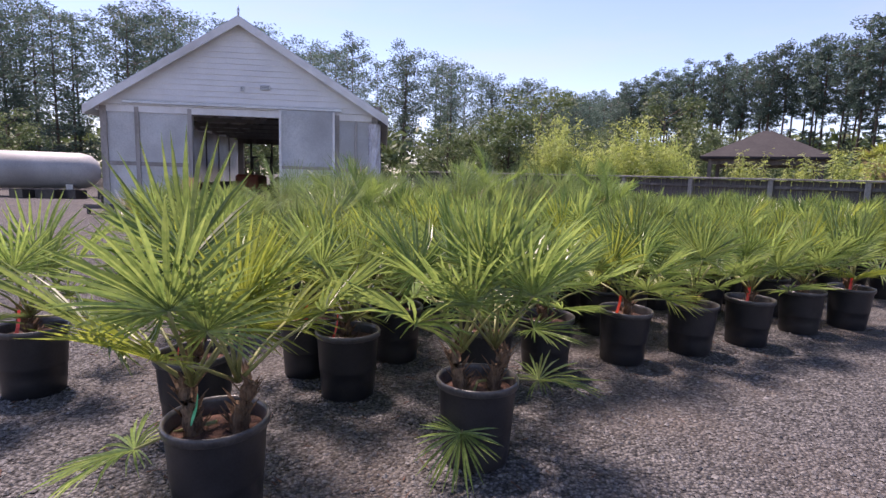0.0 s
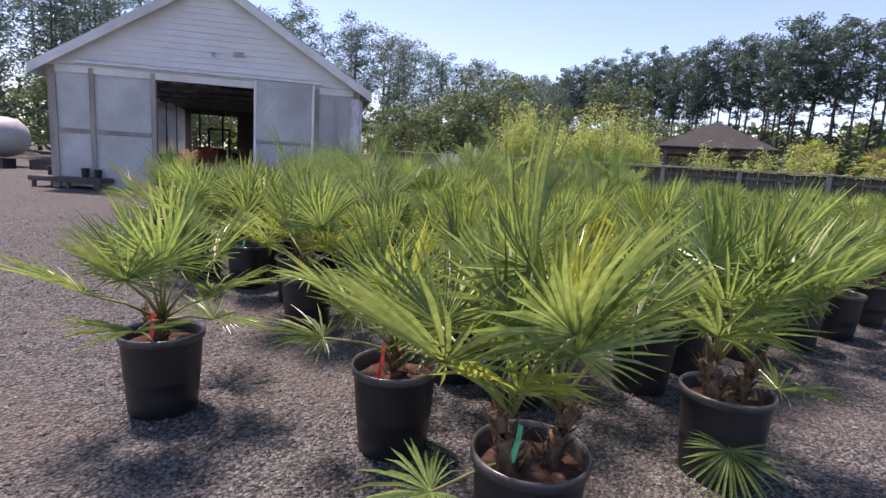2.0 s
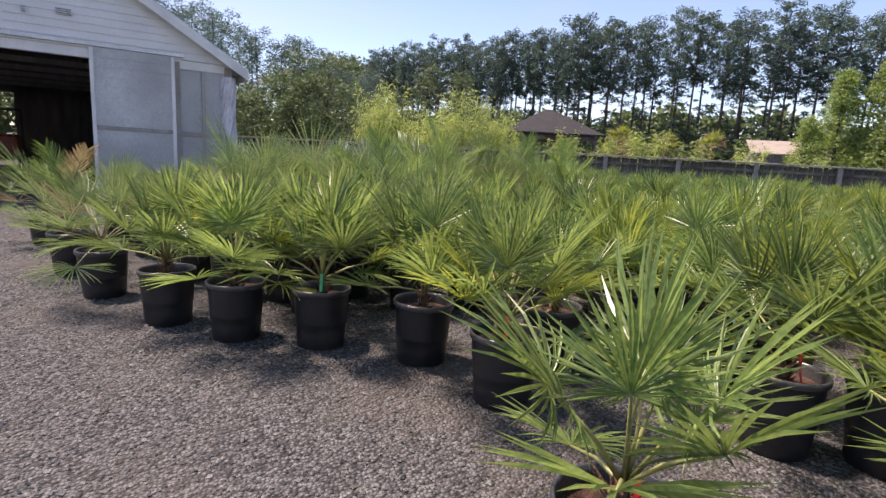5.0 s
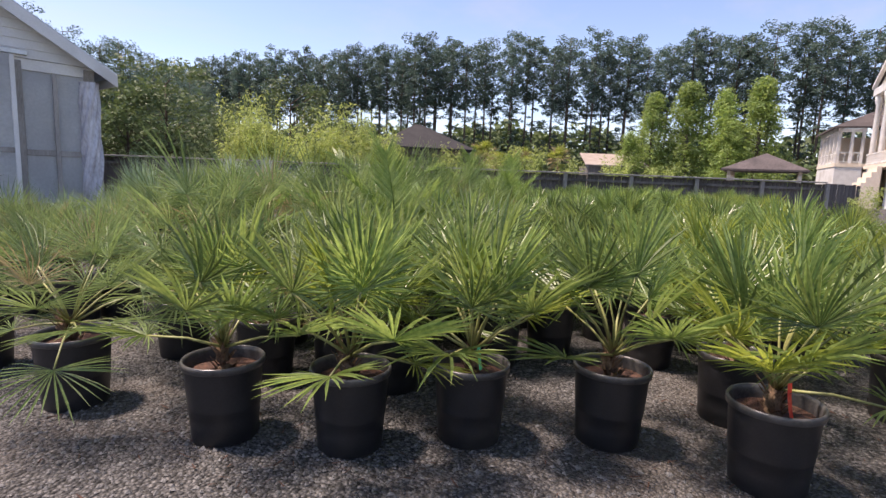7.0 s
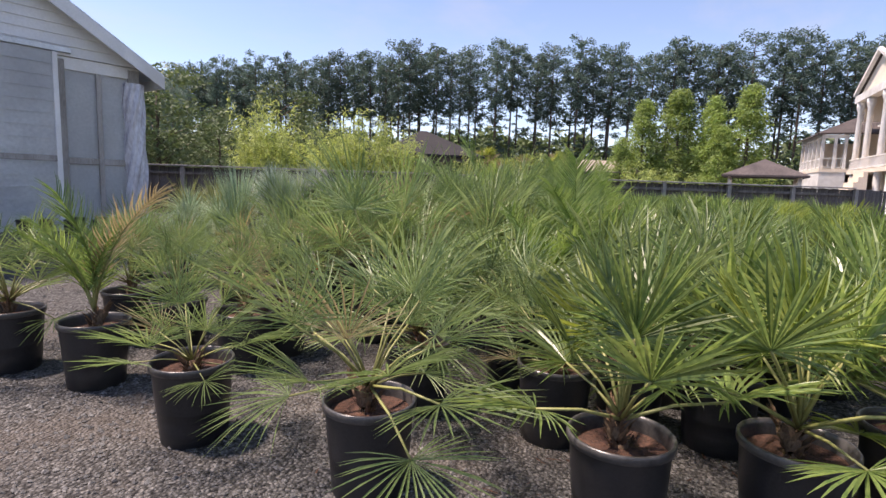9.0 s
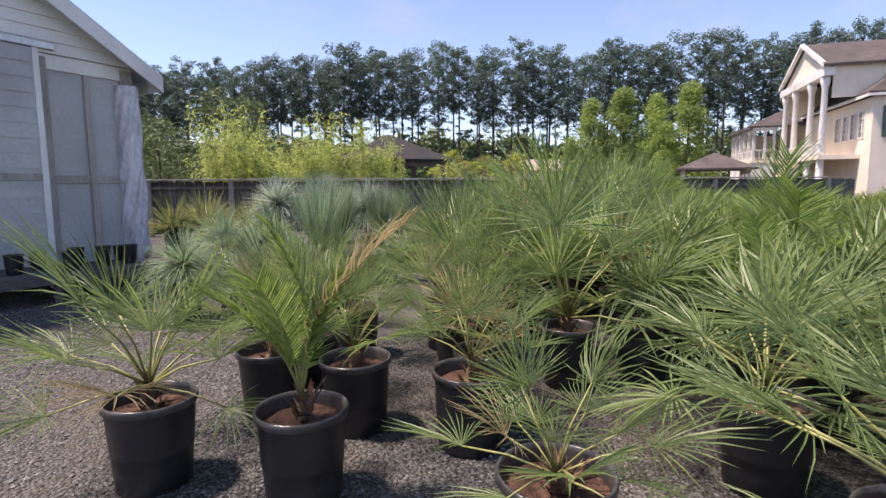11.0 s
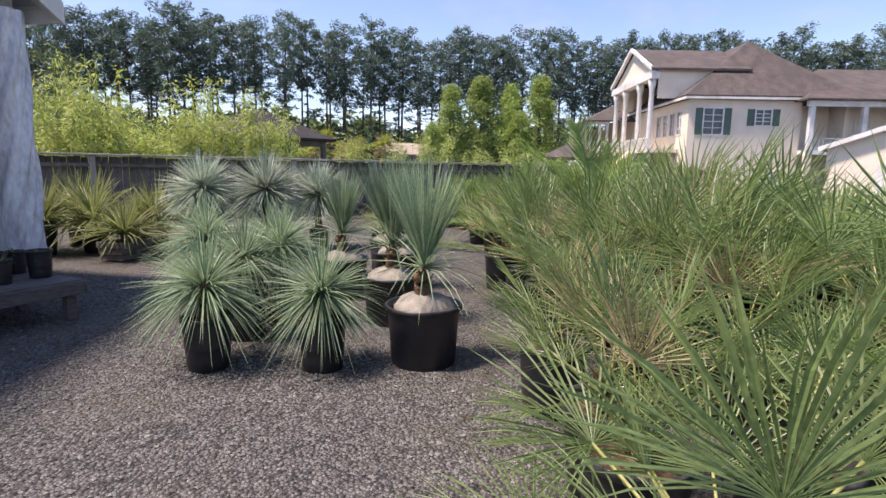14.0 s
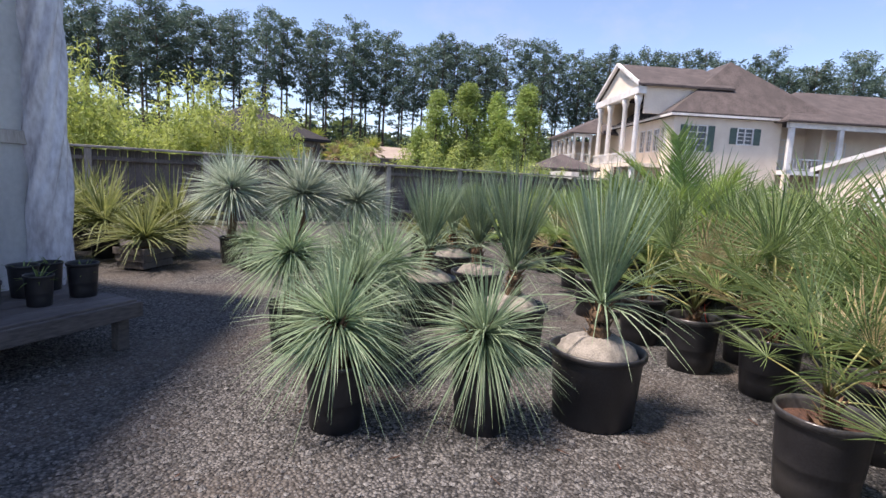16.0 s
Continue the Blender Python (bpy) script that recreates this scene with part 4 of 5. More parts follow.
def house_window(axis, at, u0, u1, z0, z1, shutters, parent, out=-1):
    w = new("window")
    w.parent = parent
    def bx(nm, ua, ub, za, zb, da, db, mat):
        a, b = (at + min(out * da, out * db), at + max(out * da, out * db))
        if axis == "x":
            bar(nm, (ua, a, za), (ub, b, zb), mat, w)
        else:
            bar(nm, (a, ua, za), (b, ub, zb), mat, w)
    bx("pane", u0, u1, z0, z1, -.12, -.08, M_GLASS_DARK)
    for ua, ub, za, zb in ((u0 - .1, u0, z0 - .1, z1 + .1), (u1, u1 + .1, z0 - .1, z1 + .1), (u0, u1, z1, z1 + .1), (u0, u1, z0 - .1, z0)):
        bx("frame", ua, ub, za, zb, -.06, .05, M_WHITE)
    um = (u0 + u1) / 2
    bx("mullion", um - .04, um + .04, z0, z1, -.07, .02, M_WHITE)
    for q in (.25, .5, .75):
        zz = z0 + (z1 - z0) * q
        bx("glazing_bar", u0, um - .041, zz - .025, zz + .025, -.07, .015, M_WHITE)
        bx("glazing_bar", um + .041, u1, zz - .025, zz + .025, -.07, .015, M_WHITE)
    if shutters:
        for ua in (u0 - .68, u1 + .12):
            bx("shutter", ua, ua + .56, z0 - .05, z1 + .05, .005, .06, M_SHUTTER)


front = [(1.25, 2.75, 5.15, 7.15), (5.4, 6.6, 5.9, 7.1)]
wall_with_holes("wall", "x", 0, .3, 0, 9.0, 0, EZ, front, M_STUCCO, house)
side = [(1.2 + 1.45 * k, 2.0 + 1.45 * k, 5.2, 7.0) for k in range(4)]
wall_with_holes("wall", "y", 0, .3, .302, 18, 0, EZ, side, M_STUCCO, house)
for k, h in enumerate(front):
    house_window("x", 0, *h, True, house)
for h in side:
    house_window("y", 0, *h, False, house)
bar("wall", (.3, 17.7, 0), (13, 18, EZ), M_STUCCO, house)
bar("wall", (12.7, .3, 0), (13, 17.7, EZ), M_STUCCO, house)
bar("eave_board", (-.5, -.5, EZ), (13.5, -.35, EZ + .3), M_WHITE, house)
bar("eave_board", (-.5, -.349, EZ), (-.35, 18.5, EZ + .3), M_WHITE, house)
hv, hf = hip_roof(19.0, 14.0, EZ + .3, 13.3, 9.5)
child("roof", mesh_of("roof", hv, hf, M_SHINGLE), house, pose(6.5, 9.0, 0, 0, 0, 90))
# portico: tall columns, entablature, pediment and its roof
def gable(x0, x1, y0, y1, z0, z1, over=.3):
    ym = (y0 + y1) / 2
    v = [(x0, y0 - over, z0), (x0, ym, z1), (x0, y1 + over, z0), (x1, y0 - over, z0), (x1, ym, z1), (x1, y1 + over, z0)]
    v += [(x, y, z - .18) for x, y, z in v]
    f = [(0, 3, 4, 1), (1, 4, 5, 2), (6, 7, 10, 9), (7, 8, 11, 10), (0, 1, 7, 6), (1, 2, 8, 7), (3, 9, 10, 4), (4, 10, 11, 5), (0, 6, 9, 3), (2, 5, 11, 8)]
    return v, f


child("portico_roof", mesh_of("portico_roof", *gable(-2.7, 5.5, 1.6, 12.2, 10.5, 13.1), M_SHINGLE), house)
child("pediment", mesh_of("pediment", [(-2.3, 1.7, 10.3), (-2.3, 6.9, 12.8), (-2.3, 12.1, 10.3), (-2.1, 1.7, 10.3), (-2.1, 6.9, 12.8), (-2.1, 12.1, 10.3)],
                          [(0, 1, 2), (5, 4, 3), (0, 3, 4, 1), (1, 4, 5, 2), (0, 2, 5, 3)], M_STUCCO), house)
for s in (0, 1):
    ya, yb = (1.4, 6.9) if s == 0 else (12.4, 6.9)
    slab("pediment_trim", [(-2.72, ya, 10.28), (-2.72, yb, 12.92), (-2.45, yb, 12.92), (-2.45, ya, 10.28)], (0, 0, .26), M_WHITE, house)
bar("entablature", (-2.6, 1.5, 9.7), (-1.9, 12.3, 10.29), M_WHITE, house)
bar("box_wall", (-1.9, 1.7, EZ + .3), (3.2, 1.95, 10.45), M_STUCCO, house)
bar("box_wall", (-1.9, 11.85, EZ + .3), (3.2, 12.1, 10.45), M_STUCCO, house)
cv, cf = lathe([(.34, 0), (.34, .2), (.26, .3), (.25, 3.0), (.2, 8.9), (.28, 9.1), (.32, 9.3), (.32, 9.7)], 18, True)
COLUMN = mesh_of("column", cv, cf, M_WHITE, smooth=True)
for y in (2.2, 5.0, 8.8, 11.6):
    child("column", COLUMN, house, pose(-2.25, y, 0))
def railing(parent, axis, at, u0, u1, z, h=.95):
    r = new("railing")
    r.parent = parent
    for za, zb in ((z + h - .1, z + h), (z + .08, z + .16)):
        a, b = ((u0, at - .04, za), (u1, at + .04, zb)) if axis == "x" else ((at - .04, u0, za), (at + .04, u1, zb))
        bar("rail", a, b, M_WHITE, r)
    n = int((u1 - u0) / .3)
    me = box_mesh("baluster", (-.025, -.025, .16), (.025, .025, h - .1), M_WHITE)
    for k in range(1, n):
        u = u0 + (u1 - u0) * k / n
        child("baluster", me, r, pose(u, at, z) if axis == "x" else pose(at, u, z))


bar("porch_floor", (-2.6, 1.5, 3.7), (-.01, 12.2, 4.0), M_STUCCO, house)
railing(house, "y", -2.5, 1.6, 12.1, 4.0)
# veranda on two levels beyond the portico
bar("veranda_floor", (-4.6, 12.4, 3.9), (-.01, 22, 4.2), M_STUCCO, house)
bar("veranda_beam", (-4.6, 12.4, 6.9), (-4.3, 22, 7.3), M_WHITE, house)
vv = [(-5.0, 12.2, 7.3), (0, 12.2, 7.3), (0, 17.0, 9.7), (0, 22.4, 9.7), (-5.0, 22.4, 7.3)]
vv += [(x, y, z - .16) for x, y, z in vv]
child("veranda_roof", mesh_of("veranda_roof", vv, [(0, 1, 2), (0, 2, 3, 4), (7, 6, 5), (9, 8, 7, 5), (0, 5, 6, 1), (4, 9, 5, 0), (3, 8, 9, 4), (1, 6, 7, 2), (2, 7, 8, 3)], M_SHINGLE), house)
bar("veranda_beam", (-4.29, 12.4, 6.85), (-2.62, 12.65, 7.14), M_WHITE, house)
for x in (-3.55, -2.8):
    bar("veranda_column", (x - .11, 12.42, 4.2), (x + .11, 12.64, 6.85), M_WHITE, house)
railing(house, "x", 12.5, -4.28, -2.7, 4.2)
bar("veranda_skirt", (-4.55, 12.45, 0), (-2.62, 12.6, 3.9), M_WHITE, house)
bar("veranda_skirt", (-4.55, 12.61, 0), (-4.4, 22, 3.9), M_WHITE, house)
bar("veranda_wall", (-4.39, 21.7, 0), (-.06, 22, 7.1), M_STUCCO, house)
for k in range(6):
    bar("veranda_column", (-4.55, 12.62 + k * 1.82, 4.2), (-4.3, 12.85 + k * 1.82, 6.9), M_WHITE, house)
railing(house, "y", -4.42, 12.6, 21.9, 4.2)
bar("veranda_wall", (-.05, 18, 0), (.25, 22, 7.8), M_STUCCO, house)
for k in range(9):     # outside stair down from the porch
    bar("stair_step", (-3.2 - k * .28, 4.6, 0), (-2.92 - k * .28, 7.4, 3.7 - k * .4), M_STUCCO, house)
# wing with a recessed porch
bar("wing_wall", (9.0, 2.2, 0), (26, 2.5, EZ), M_STUCCO, house)
bar("wing_wall", (25.7, 2.5, 0), (26, 12, EZ), M_STUCCO, house)
bar("wing_floor", (9.0, -1.2, 3.6), (26, 2.19, 3.95), M_WHITE, house)
bar("wing_beam", (8.7, -1.3, EZ - .55), (26.2, -1.0, EZ), M_WHITE, house)
for x in (9.1, 13.2, 17.4, 21.6, 25.7):
    bar("wing_column", (x - .2, -1.25, 3.95), (x + .2, -.95, EZ - .55), M_WHITE, house, .02)
    bar("wing_pier", (x - .25, -1.25, 0), (x + .25, -.9, 3.6), M_STUCCO, house, .02)
railing(house, "x", -1.1, 9.3, 25.5, 3.95)
for x in (10.3, 15.0, 19.5):
    house_window("x", 2.2, x, x + 1.3, 4.3, 6.6, False, house)
hv, hf = hip_roof(19.0, 15.0, EZ, 11.4, 8.0)
child("wing_roof", mesh_of("wing_roof", hv, hf, M_SHINGLE), house, pose(17.8, 5.8, 0))
garage_door = bar("garage_door", (6.6, -.06, 0), (8.6, -.01, 2.3), M_WHITE, house)
for k in range(4):
    bar("door_panel", (6.7, -.085, .1 + k * .56), (8.5, -.061, .55 + k * .56), M_WHITE, garage_door)

garage = tagged(new("garage"), "small cream outbuilding with a white-edged gable roof", "garage")
garage.matrix_basis = pose(27.8, 0.4, 0, 0, 0, -104)
GV = [(-3.6, 0, 0), (3.6, 0, 0), (3.6, 0, 3.1), (0, 0, 4.5), (-3.6, 0, 3.1), (-3.6, 6, 0), (3.6, 6, 0), (3.6, 6, 3.1), (0, 6, 4.5), (-3.6, 6, 3.1)]
child("wall", mesh_of("wall", GV, [(0, 1, 2, 3, 4), (9, 8, 7, 6, 5), (0, 4, 9, 5), (1, 6, 7, 2)], M_STUCCO), garage)
for s in (-1, 1):
    slab("roof", [(0, -.3, 4.52), (s * 3.95, -.3, 2.98), (s * 3.95, 6.3, 2.98), (0, 6.3, 4.52)], (0, 0, .1), M_SHINGLE, garage)
    slab("rake_trim", [(0, -.36, 4.38), (s * 4.0, -.36, 2.84), (s * 4.0, -.31, 2.84), (0, -.31, 4.38)], (0, 0, .26), M_WHITE, garage)
bar("garage_door", (-1.4, -.05, 0), (1.4, -.01, 2.2), M_WHITE, garage)

# ---- tank and crates beside the barn ----
tank = tagged(new("storage_tank"), "white horizontal storage tank on steel cradles", "tank")
tank.matrix_basis = pose(-21.5, 22.5, 0, 0, 0, 28)
tv, tf = lathe([(.05, -3.0), (.45, -2.9), (.75, -2.6), (.85, -2.2), (.85, 2.2), (.75, 2.6), (.45, 2.9), (.05, 3.0)], 26, True)
child("shell", mesh_of("shell", tv, tf, M_TANK, smooth=True), tank, pose(0, 0, 1.25, 0, 90, 0))
for x in (-1.8, 1.8):
    bar("cradle", (x - .15, -.6, 0), (x + .15, .6, .62), M_METAL, tank, .02)
rng = random.Random(77)
for x, y in ((-19.6, 21.6), (-18.7, 22.0), (-20.5, 21.2), (-17.4, 22.6)):
    c = tagged(new("black_crate"), "black plastic nursery crate on the gravel", "crate", "black crates")
    c.matrix_basis = pose(x, y, 0, 0, 0, rng.uniform(-20, 20))
    for a, b in (((-.4, -.3, 0), (.4, .3, .03)), ((-.4, -.3, .03), (-.37, .3, .4)), ((.37, -.3, .03), (.4, .3, .4)), ((-.37, -.3, .03), (.37, -.27, .4)), ((-.37, .27, .03), (.37, .3, .4))):
        bar("crate_side", a, b, M_POT, c)
truck = tagged(new("flatbed_trailer"), "dark flatbed trailer parked beside the barn", "trailer")
truck.matrix_basis = pose(-16.6, 25.0, 0, 0, 0, 15)
bar("bed", (-2, -1, .6), (2, 1, .75), M_DARK, truck, .02)
bar("headboard", (1.9, -1, .75), (2, 1, 2.0), M_DARK, truck, .02)
for x in (-1.2, 1.0):
    for y in (-.95, .95):
        child("wheel", WHEEL, truck, pose(x, y, .36, 90, 0, 0) @ Matrix.Diagonal((.6, .6, .6, 1)))

# ---- palms at the edge of the field ----
rng = random.Random(11)
EDGE = [(-2.28, 2.72, "r", 1, 12), (-.98, 2.46, "r", 1, 11), (-.43, 1.71, "g", 2, 8), (.65, 2.37, "", 2, 8), (-.26, 3.07, "r", 1, 12), (-.66, 3.4, "r", 1, 11), (.64, 3.4, "", 1, 11),
        (1.12, 3.8, "", 1, 12), (1.79, 4.17, "r", 1, 12), (2.46, 4.54, "", 1, 12), (3.1, 4.92, "r", 1, 12), (3.87, 5.5, "", 1, 12), (4.53, 5.82, "r", 1, 12), (-.09, 3.85, "", 1, 11),
        (-2.15, 5.03, "", 1, 12), (-2.8, 5.5, "g", 1, 13), (-3.4, 5.8, "", 1, 13), (-3.92, 6.28, "", 1, 12), (-1.87, 4.28, "r", 1, 15), (-.28, 4.07, "w", 1, 13), (-1.25, 4.75, "", 1, 12)]
for x, y, flag, stems, leaves in EDGE:
    potted_palm(x, y, rng, leaves=leaves, stems=stems, flag=flag, trunk=1 if stems == 1 else 2, size=rng.uniform(.92, 1.08) if stems == 1 else 1.12, turn=0 if stems == 2 else None,
                low=30 if stems == 2 else 16, extra=((100, -14, 1.0),) if (x, y) == (-.43, 1.71) else ((165, -38, .75), (-70, 5, .9)) if (x, y) == (.65, 2.37) else (),
                tint_label="double-stemmed green fan palm in a black plastic pot" if stems == 2 else "")
DROOP = "blue-green drooping fan palm in a black pot on gravel"
for x, y, kind, leaves in [(-4.55, 7.2, "dry", 18), (-5.04, 8.22, "low", 15), (-5.77, 10.08, "dark", 17), (-3.43, 7.0, "low", 10), (-3.0, 7.7, "dark", 12), (-3.8, 7.8, "dark", 13)]:
    potted_palm(x, y, rng, FANS_SPIKY if kind != "dark" or x < -5 else FANS_DARK, leaves, 0 if kind == "low" else 1, {"low": .6, "dry": .86, "dark": .8 if x < -5 else 1.0}[kind], tint_label=DROOP, low=-14 if kind == "dry" else -8, high=78)
young = potted_palm(-5.34, 9.4, rng, FEATHERS, 4, 1, .72, turn=0, tint_label="upright green feather palm with one browning frond in a black pot", low=68, high=86)
for az, el, q, me in ((-140, 66, .86, FEATHER_DRY), (60, 62, .75, FEATHERS[1])):
    frond(me, young, pose(0, 0, .5, 0, 0, az) @ pose(0, 0, 0, el, 0, 0) @ Matrix.Diagonal((q, q, q, 1)))
FEATHERED = "green feather palm with arching fronds in a black pot"
for x, y, leaves, q in [(-2.6, 9.6, 8, .72)]:
    potted_palm(x, y, rng, FEATHERS, leaves, 1, q, tint_label=FEATHERED, low=68, high=88)
for x, y, leaves, q in [(-4.95, 10.35, 13, .72), (-4.42, 9.14, 11, .6), (-4.7, 9.8, 13, .62), (-4.55, 10.5, 14, .68), (-3.8, 10.95, 11, .72), (-4.05, 9.3, 12, .66), (-3.6, 9.9, 13, .95), (-3.0, 10.2, 13, 1.05), (-1.6, 9.5, 13, 1.3), (-2.3, 10.1, 13, 1.2), (-.2, 10.4, 13, 1.3), (-3.2, 9.2, 13, 1.15), (.9, 11.2, 12, 1.3)]:
    potted_palm(x, y, rng, FANS_SPIKY, leaves, 1, q, tint_label="spiky green palm with long narrow leaflets in a black pot", low=12, high=86)
for x, y in ((-1.4, 11.85), (-2.0, 11.43), (-2.35, 10.93), (-.6, 12.4), (-3.1, 10.5)):
    potted_palm(x, y, rng, FANS_SPIKY, 12, 1, 1.0, flag="r", tint_label="green palm with red ribbons in a black pot", low=15, high=85)


# ---- the rest of the field ----
def inside(x, y, poly):
    c = False
    for (x0, y0), (x1, y1) in zip(poly, poly[1:] + poly[:1]):
        if (y0 > y) != (y1 > y) and x < (x1 - x0) * (y - y0) / (y1 - y0) + x0:
            c = not c
    return c


FIELD = [(-3.3, 9.0), (-3.5, 7.9), (-3.0, 6.5), (-.9, 5.1), (.2, 4.4), (1.6, 4.8), (4.6, 6.6), (9, 8.6), (15, 11), (13.5, 13.6), (8.0, 17.6), (4.4, 15.2), (.6, 12.6), (-1, 11.4), (-3.2, 10.2)]
rng = random.Random(41)


def crown_mesh(rng, source, leaves, size, low, high, name):
    pieces, index = [], []
    mats = [source[0].materials[0]] + [me.materials[0] for me in source[-1:] if me.materials[0] != source[0].materials[0]]
    for me, m in fronds_of(rng, source, leaves, low, high, size):
        pieces.append(([m @ v.co for v in me.vertices], [tuple(p.vertices) for p in me.polygons]))
        index += [mats.index(me.materials[0])] * len(me.polygons)
    return mesh_of(name, *join(*pieces), mats, index)


CROWNS = {"fan": [crown_mesh(rng, FANS, 12, 1.0, 10, 84, "crown") for _ in range(4)],
          "far": [crown_mesh(rng, FANS_FAR, 11, 1.0, 10, 84, "crown") for _ in range(4)],
          "dark": [crown_mesh(rng, FANS_DARK, 11, 1.1, -5, 80, "crown") for _ in range(3)],
          "spiky": [crown_mesh(rng, FANS_SPIKY, 12, 1.0, 12, 86, "crown") for _ in range(3)],
          "feather": [crown_mesh(rng, FEATHERS, 8, 1.05, 15, 82, "crown") for _ in range(3)]}
LABELS = {"far": "green fan palm in a black pot deep in the rows", "fan": "green fan palm in a black pot among the rows", "dark": "blue-green palm in a black pot among the rows", "spiky": "spiky green palm in a black pot among the rows", "feather": "arching feather palm in a black pot among the rows"}
taken = [(e[0], e[1]) for e in EDGE] + [(-3.0, 7.7), (-3.8, 7.8), (-3.43, 7.0), (-2.6, 9.6), (-3.2, 9.2), (-1.6, 9.5), (-2.3, 10.1), (-.2, 10.4), (.9, 11.2), (-3.0, 10.2)]
gy = 3.6
while gy < 18:
    gx = -6.0 + (int(gy / .66) % 2) * .36
    while gx < 15:
        x, y = gx + rng.uniform(-.12, .12), gy + rng.uniform(-.12, .12)
        gx += .74
        if not inside(x, y, FIELD) or any(math.dist((x, y), t) < .5 for t in taken):
            continue
        kind = "dark" if (x < -1.5 and y > 6.6) or (y > 10.5 and x < 3 and rng.random() < .6) else "fan"
        if kind == "dark":
            kind = rng.choice(("spiky", "spiky", "feather")) if y > 9.0 else rng.choice(("dark", "dark", "dark", "feather"))
        if kind == "fan" and y > 0.5 * x + 6.0 + max(0, -x) * 0.4:
            kind = "far"
        th = tagged(new("potted_palm"), LABELS[kind], "potted palm", "palms in rows")
        th.matrix_basis = pose(x, y, 0, 0, 0, rng.uniform(0, 360))
        child("pot", POT, th)
        child("soil", SOIL, th)
        k = rng.randrange(3)
        add_trunk(TRUNKS[k], th)
        q = (rng.uniform(.74, 1.14) if kind != "fan" else rng.uniform(.8, 1.06)) * (1.12 if kind in ("dark", "spiky", "feather") else 1)
        child("crown", rng.choice(CROWNS[kind]), th, pose(0, 0, .33 + (.10, .17, .26)[k]) @ Matrix.Diagonal((q, q, q, 1)))
    gy += .66

# ---- cabbage palms beyond the fence ----
rng = random.Random(47)
for x, y, h, q in ((21.3, 32.2, 3.0, 1.5), (25.5, 32.4, 2.8, 1.4), (23.2, 34.5, 2.6, 1.5), (31.5, 33.8, 3.2, 1.6), (20.0, 29.5, 2.3, 1.2)):
    th = tagged(new("cabbage_palm"), "cabbage palm with a rough trunk and yellowing fan leaves", "palm tree", "cabbage palms beyond the fence")
    th.matrix_basis = pose(x, y, 0, 0, 0, rng.uniform(0, 360))
    child("trunk", mesh_of("trunk", *tube([(0, 0, h * i / 7) for i in range(8)], [.17 * (1.1 if i % 2 else .95) for i in range(8)], 10), M_TRUNK, smooth=True), th)
    child("crown", crown_mesh(rng, FANS_YELLOWED, 24, q, -40, 82, "crown"), th, pose(0, 0, h))

# ---- yuccas in the gravel court ----
rng = random.Random(51)
BALL = [mesh_of("crown", *blade_clump(rng, 470, .57, .0056, -42, 90, .38), M_YUCCA) for _ in range(3)]
SILVER = [mesh_of("crown", *blade_clump(rng, 640, .60, .0085, -35, 90, .22), M_SILVER) for _ in range(2)]
SPIKE = [mesh_of("crown", *join(blade_clump(rng, 170, .92, .0075, 62, 89, .1), blade_clump(rng, 50, .7, .0065, 5, 62, .5)), M_YUCCA) for _ in range(3)]
SAGO = [mesh_of("crown", *blade_clump(rng, 230, .85, .011, 10, 80, .5), M_YELLOW) for _ in range(2)]
gtrunk = trunk_meshes(rng, .25, .07, .06)


def potted_yucca(x, y, crown, z, q, label, potq=(.85, .85, .9), trunk=True):
    th = tagged(new("potted_yucca"), label, "yucca", "yuccas in the court")
    th.matrix_basis = pose(x, y, 0, 0, 0, rng.uniform(0, 360))
    child("pot", POT, th, Matrix.Diagonal((*potq, 1)))
    child("soil", SOIL, th, Matrix.Diagonal((*potq, 1)))
    if trunk:
        add_trunk(gtrunk, th, pose(0, 0, .33 * potq[2] - .33 * (z - .3) / .25) @ Matrix.Diagonal((1, 1, max(.4, (z - .3) / .25), 1)))
    child("crown", crown, th, pose(0, 0, z) @ Matrix.Diagonal((q, q, q, 1)))
    return th


BALLS = "spherical green yucca with thin drooping leaves in a black pot"
for k, (x, y, z, q) in enumerate([(-4.26, 13.42, .61, 1.0), (-3.88, 12.66, .57, .95), (-3.3, 14.5, .8, 1.0), (-3.1, 13.75, .75, 1.0), (-2.7, 14.3, .72, .95), (-3.6, 13.7, .7, .9)]):
    potted_yucca(x, y, BALL[k % 3], z, q, BALLS)
SILV = "silvery blue yucca on a short trunk in a pot"
for k, (x, y, z, q) in enumerate([(-.5, 17.8, 1.12, 1.3), (.15, 17.0, 1.08, 1.45), (.95, 16.5, 1.0, 1.35)]):
    potted_yucca(x, y, SILVER[k % 2], z, q, SILV)
potted_yucca(-.75, 17.2, BALL[1], .42, .8, "small low yucca rosette in a shallow black pot", (.9, .9, .45), False)

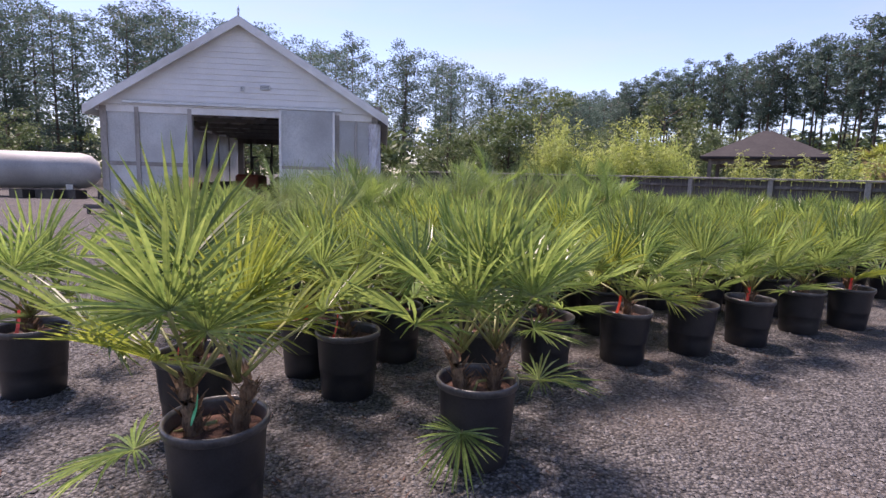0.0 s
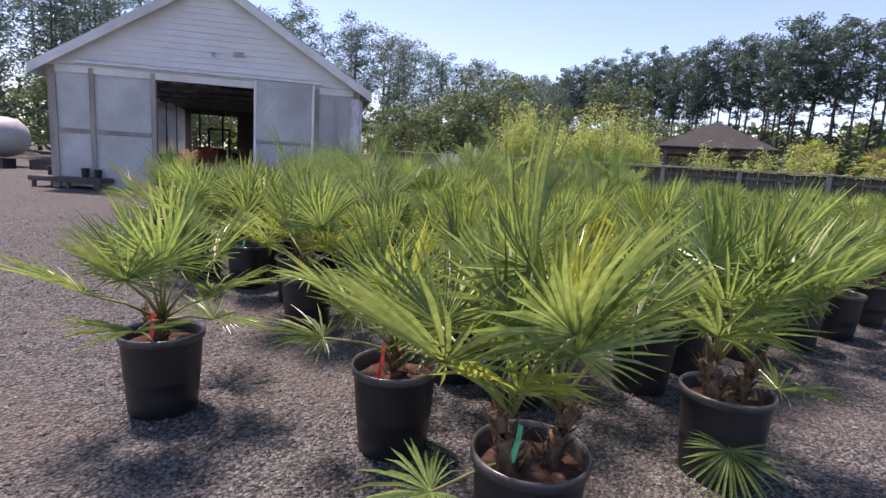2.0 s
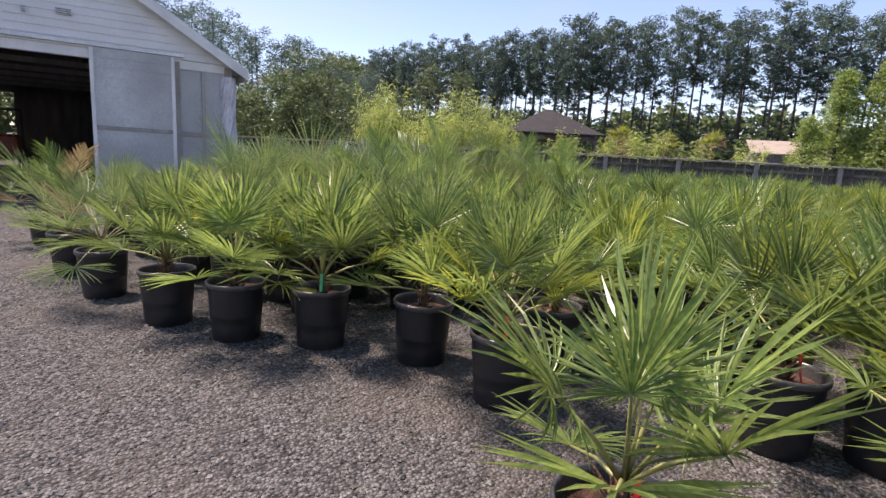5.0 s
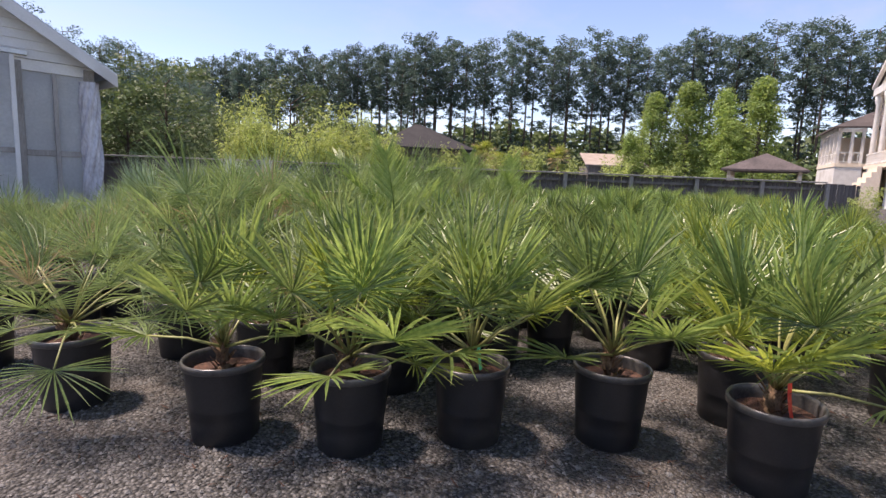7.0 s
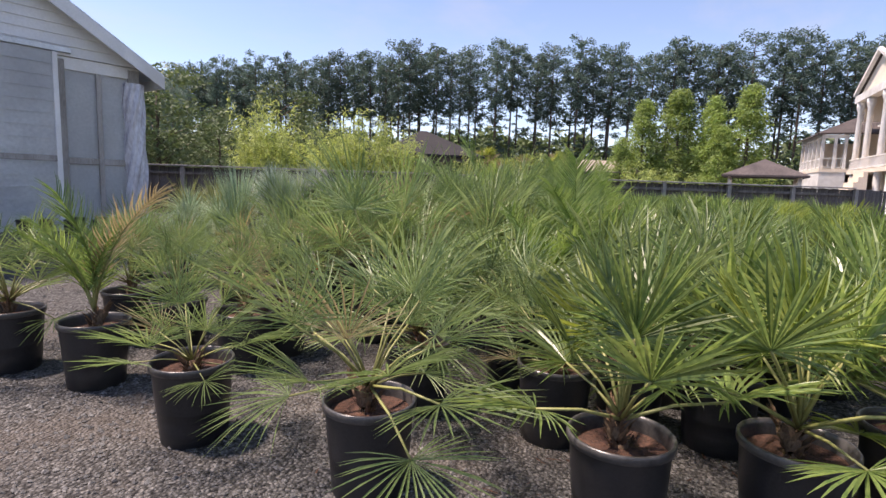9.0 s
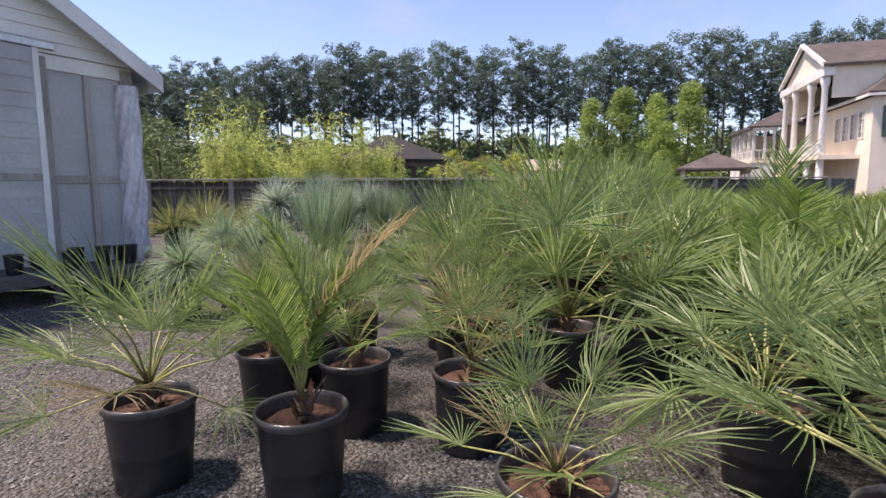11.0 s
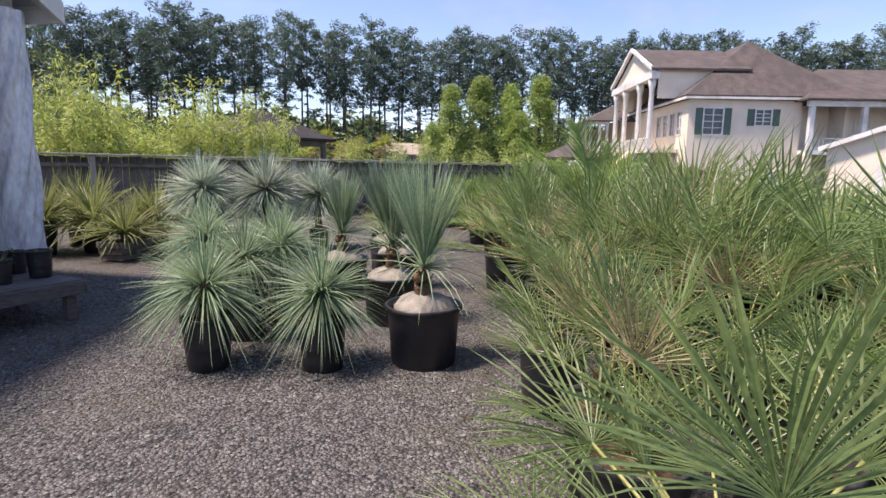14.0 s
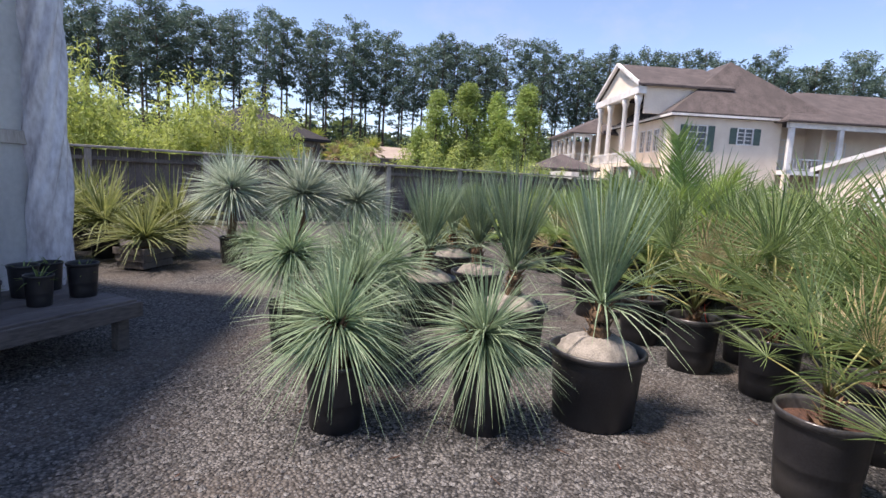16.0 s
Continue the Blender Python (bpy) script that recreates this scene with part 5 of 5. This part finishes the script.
# large tubs with burlap root balls
bigv, bigf = lathe([(r * 1.06, z * 1.03) for r, z in [(.225, 0), (.235, .01), (.262, .40), (.266, .41), (.282, .415), (.284, .445), (.276, .452), (.264, .448), (.25, .36)]], 36)
bigf += [tuple(range(36))[::-1]]
TUB = mesh_of("tub", bigv, bigf, M_POT, smooth=True)
def root_ball(rng):
    v, f = [], []
    for i in range(9):
        for j in range(24):
            a, b = 2 * math.pi * j / 24, math.pi / 2 * i / 8
            r = .25 * math.cos(b) * (1 + .08 * math.sin(3 * a + 1) + rng.uniform(-.03, .03))
            v.append((r * math.cos(a), r * math.sin(a), .40 + .15 * math.sin(b) + rng.uniform(-.008, .008)))
    f = [(i * 24 + j, i * 24 + (j + 1) % 24, (i + 1) * 24 + (j + 1) % 24, (i + 1) * 24 + j) for i in range(8) for j in range(24)]
    return v, f


RBALL = mesh_of("root_ball", *root_ball(rng), M_BURLAP, smooth=True)
for k, (x, y, q) in enumerate([(-3.4, 12.06, 1.0), (-2.54, 12.85, 1.05), (-1.2, 13.6, .95), (-.2, 14.3, .9), (-1.9, 13.9, .9)]):
    th = tagged(new("potted_yucca"), "stiff upright grey-green yucca with burlap root ball in a large tub", "yucca", "yuccas in large tubs")
    th.matrix_basis = pose(x, y, 0, 0, 0, rng.uniform(0, 360))
    child("tub", TUB, th)
    child("root_ball", RBALL, th, None, "grey burlap-wrapped root ball")
    add_trunk(gtrunk, th, pose(0, 0, .14))
    child("crown", SPIKE[k % 3], th, pose(0, 0, .74) @ Matrix.Diagonal((q, q, q, 1)))

# wooden planter boxes and the yellowish sagos by the fence
def planter(x, y, turn, label):
    th = tagged(new("wooden_planter"), label, "planter", "wooden planters")
    th.matrix_basis = pose(x, y, 0, 0, 0, turn)
    for k in range(3):
        z, g = .03 + k * .115, .02 * k
        bar("slat", (-.34 - g, -.24 - g, z), (.34 + g, -.215 - g, z + .105), M_FENCE, th, .004)
        bar("slat", (-.34 - g, .215 + g, z), (.34 + g, .24 + g, z + .105), M_FENCE, th, .004)
        bar("slat", (-.34 - g, -.213 - g, z), (-.315 - g, .213 + g, z + .105), M_FENCE, th, .004)
        bar("slat", (.315 + g, -.213 - g, z), (.34 + g, .213 + g, z + .105), M_FENCE, th, .004)
    bar("soil", (-.315, -.214, .03), (.315, .214, .3), M_SOIL, th)
    child("crown", SAGO[int(abs(x * 7)) % 2], th, pose(0, 0, .46) @ Matrix.Diagonal((1.35, 1.35, 1.2, 1)))
    th.scale = (.85, .85, .85)
    return th


planter(-1.52, 18.38, 12, "weathered wooden planter box with a spiky yellow-green sago")
planter(-.75, 19.0, -20, "weathered wooden planter box with a spiky yellow-green sago")
for x, y, q in ((-1.9, 19.9, 1.35), (-1.3, 19.5, 1.4), (-.5, 19.0, 1.3), (-1.0, 20.4, 1.4), (1.7, 15.6, .8), (2.4, 15.0, .8), (.9, 14.9, .7)):
    potted_yucca(x, y, SAGO[rng.randrange(2)], .5, q, "yellow-green sago palm in a black pot", (1, 1, 1))

# ---- litter on the gravel ----
rng = random.Random(61)
lv, lf = [], []
for _ in range(900):
    x, y = rng.uniform(-6.5, 5), rng.uniform(1.5, 14)
    if rng.random() < .6:
        cx, cy, *_ = EDGE[rng.randrange(len(EDGE))]
        x, y = cx + rng.gauss(0, .35), cy + rng.gauss(0, .35)
    a, ln, w = rng.uniform(0, 6.283), rng.uniform(.02, .09), rng.uniform(.002, .006)
    dx, dy, o = math.cos(a), math.sin(a), len(lv)
    z = rng.uniform(.008, .016)
    lv += [(x - dy * w, y + dx * w, z), (x + dy * w, y - dx * w, z), (x + dx * ln + dy * w * .3, y + dy * ln - dx * w * .3, z + rng.uniform(0, .012)), (x + dx * ln - dy * w * .3, y + dy * ln + dx * w * .3, z + .002)]
    lf.append((o, o + 1, o + 2, o + 3))
tagged(new("leaf_litter", mesh_of("leaf_litter", lv, lf, M_SOIL)), "brown bits of dry leaf and bark on the gravel", "leaf litter", kind="stuff")
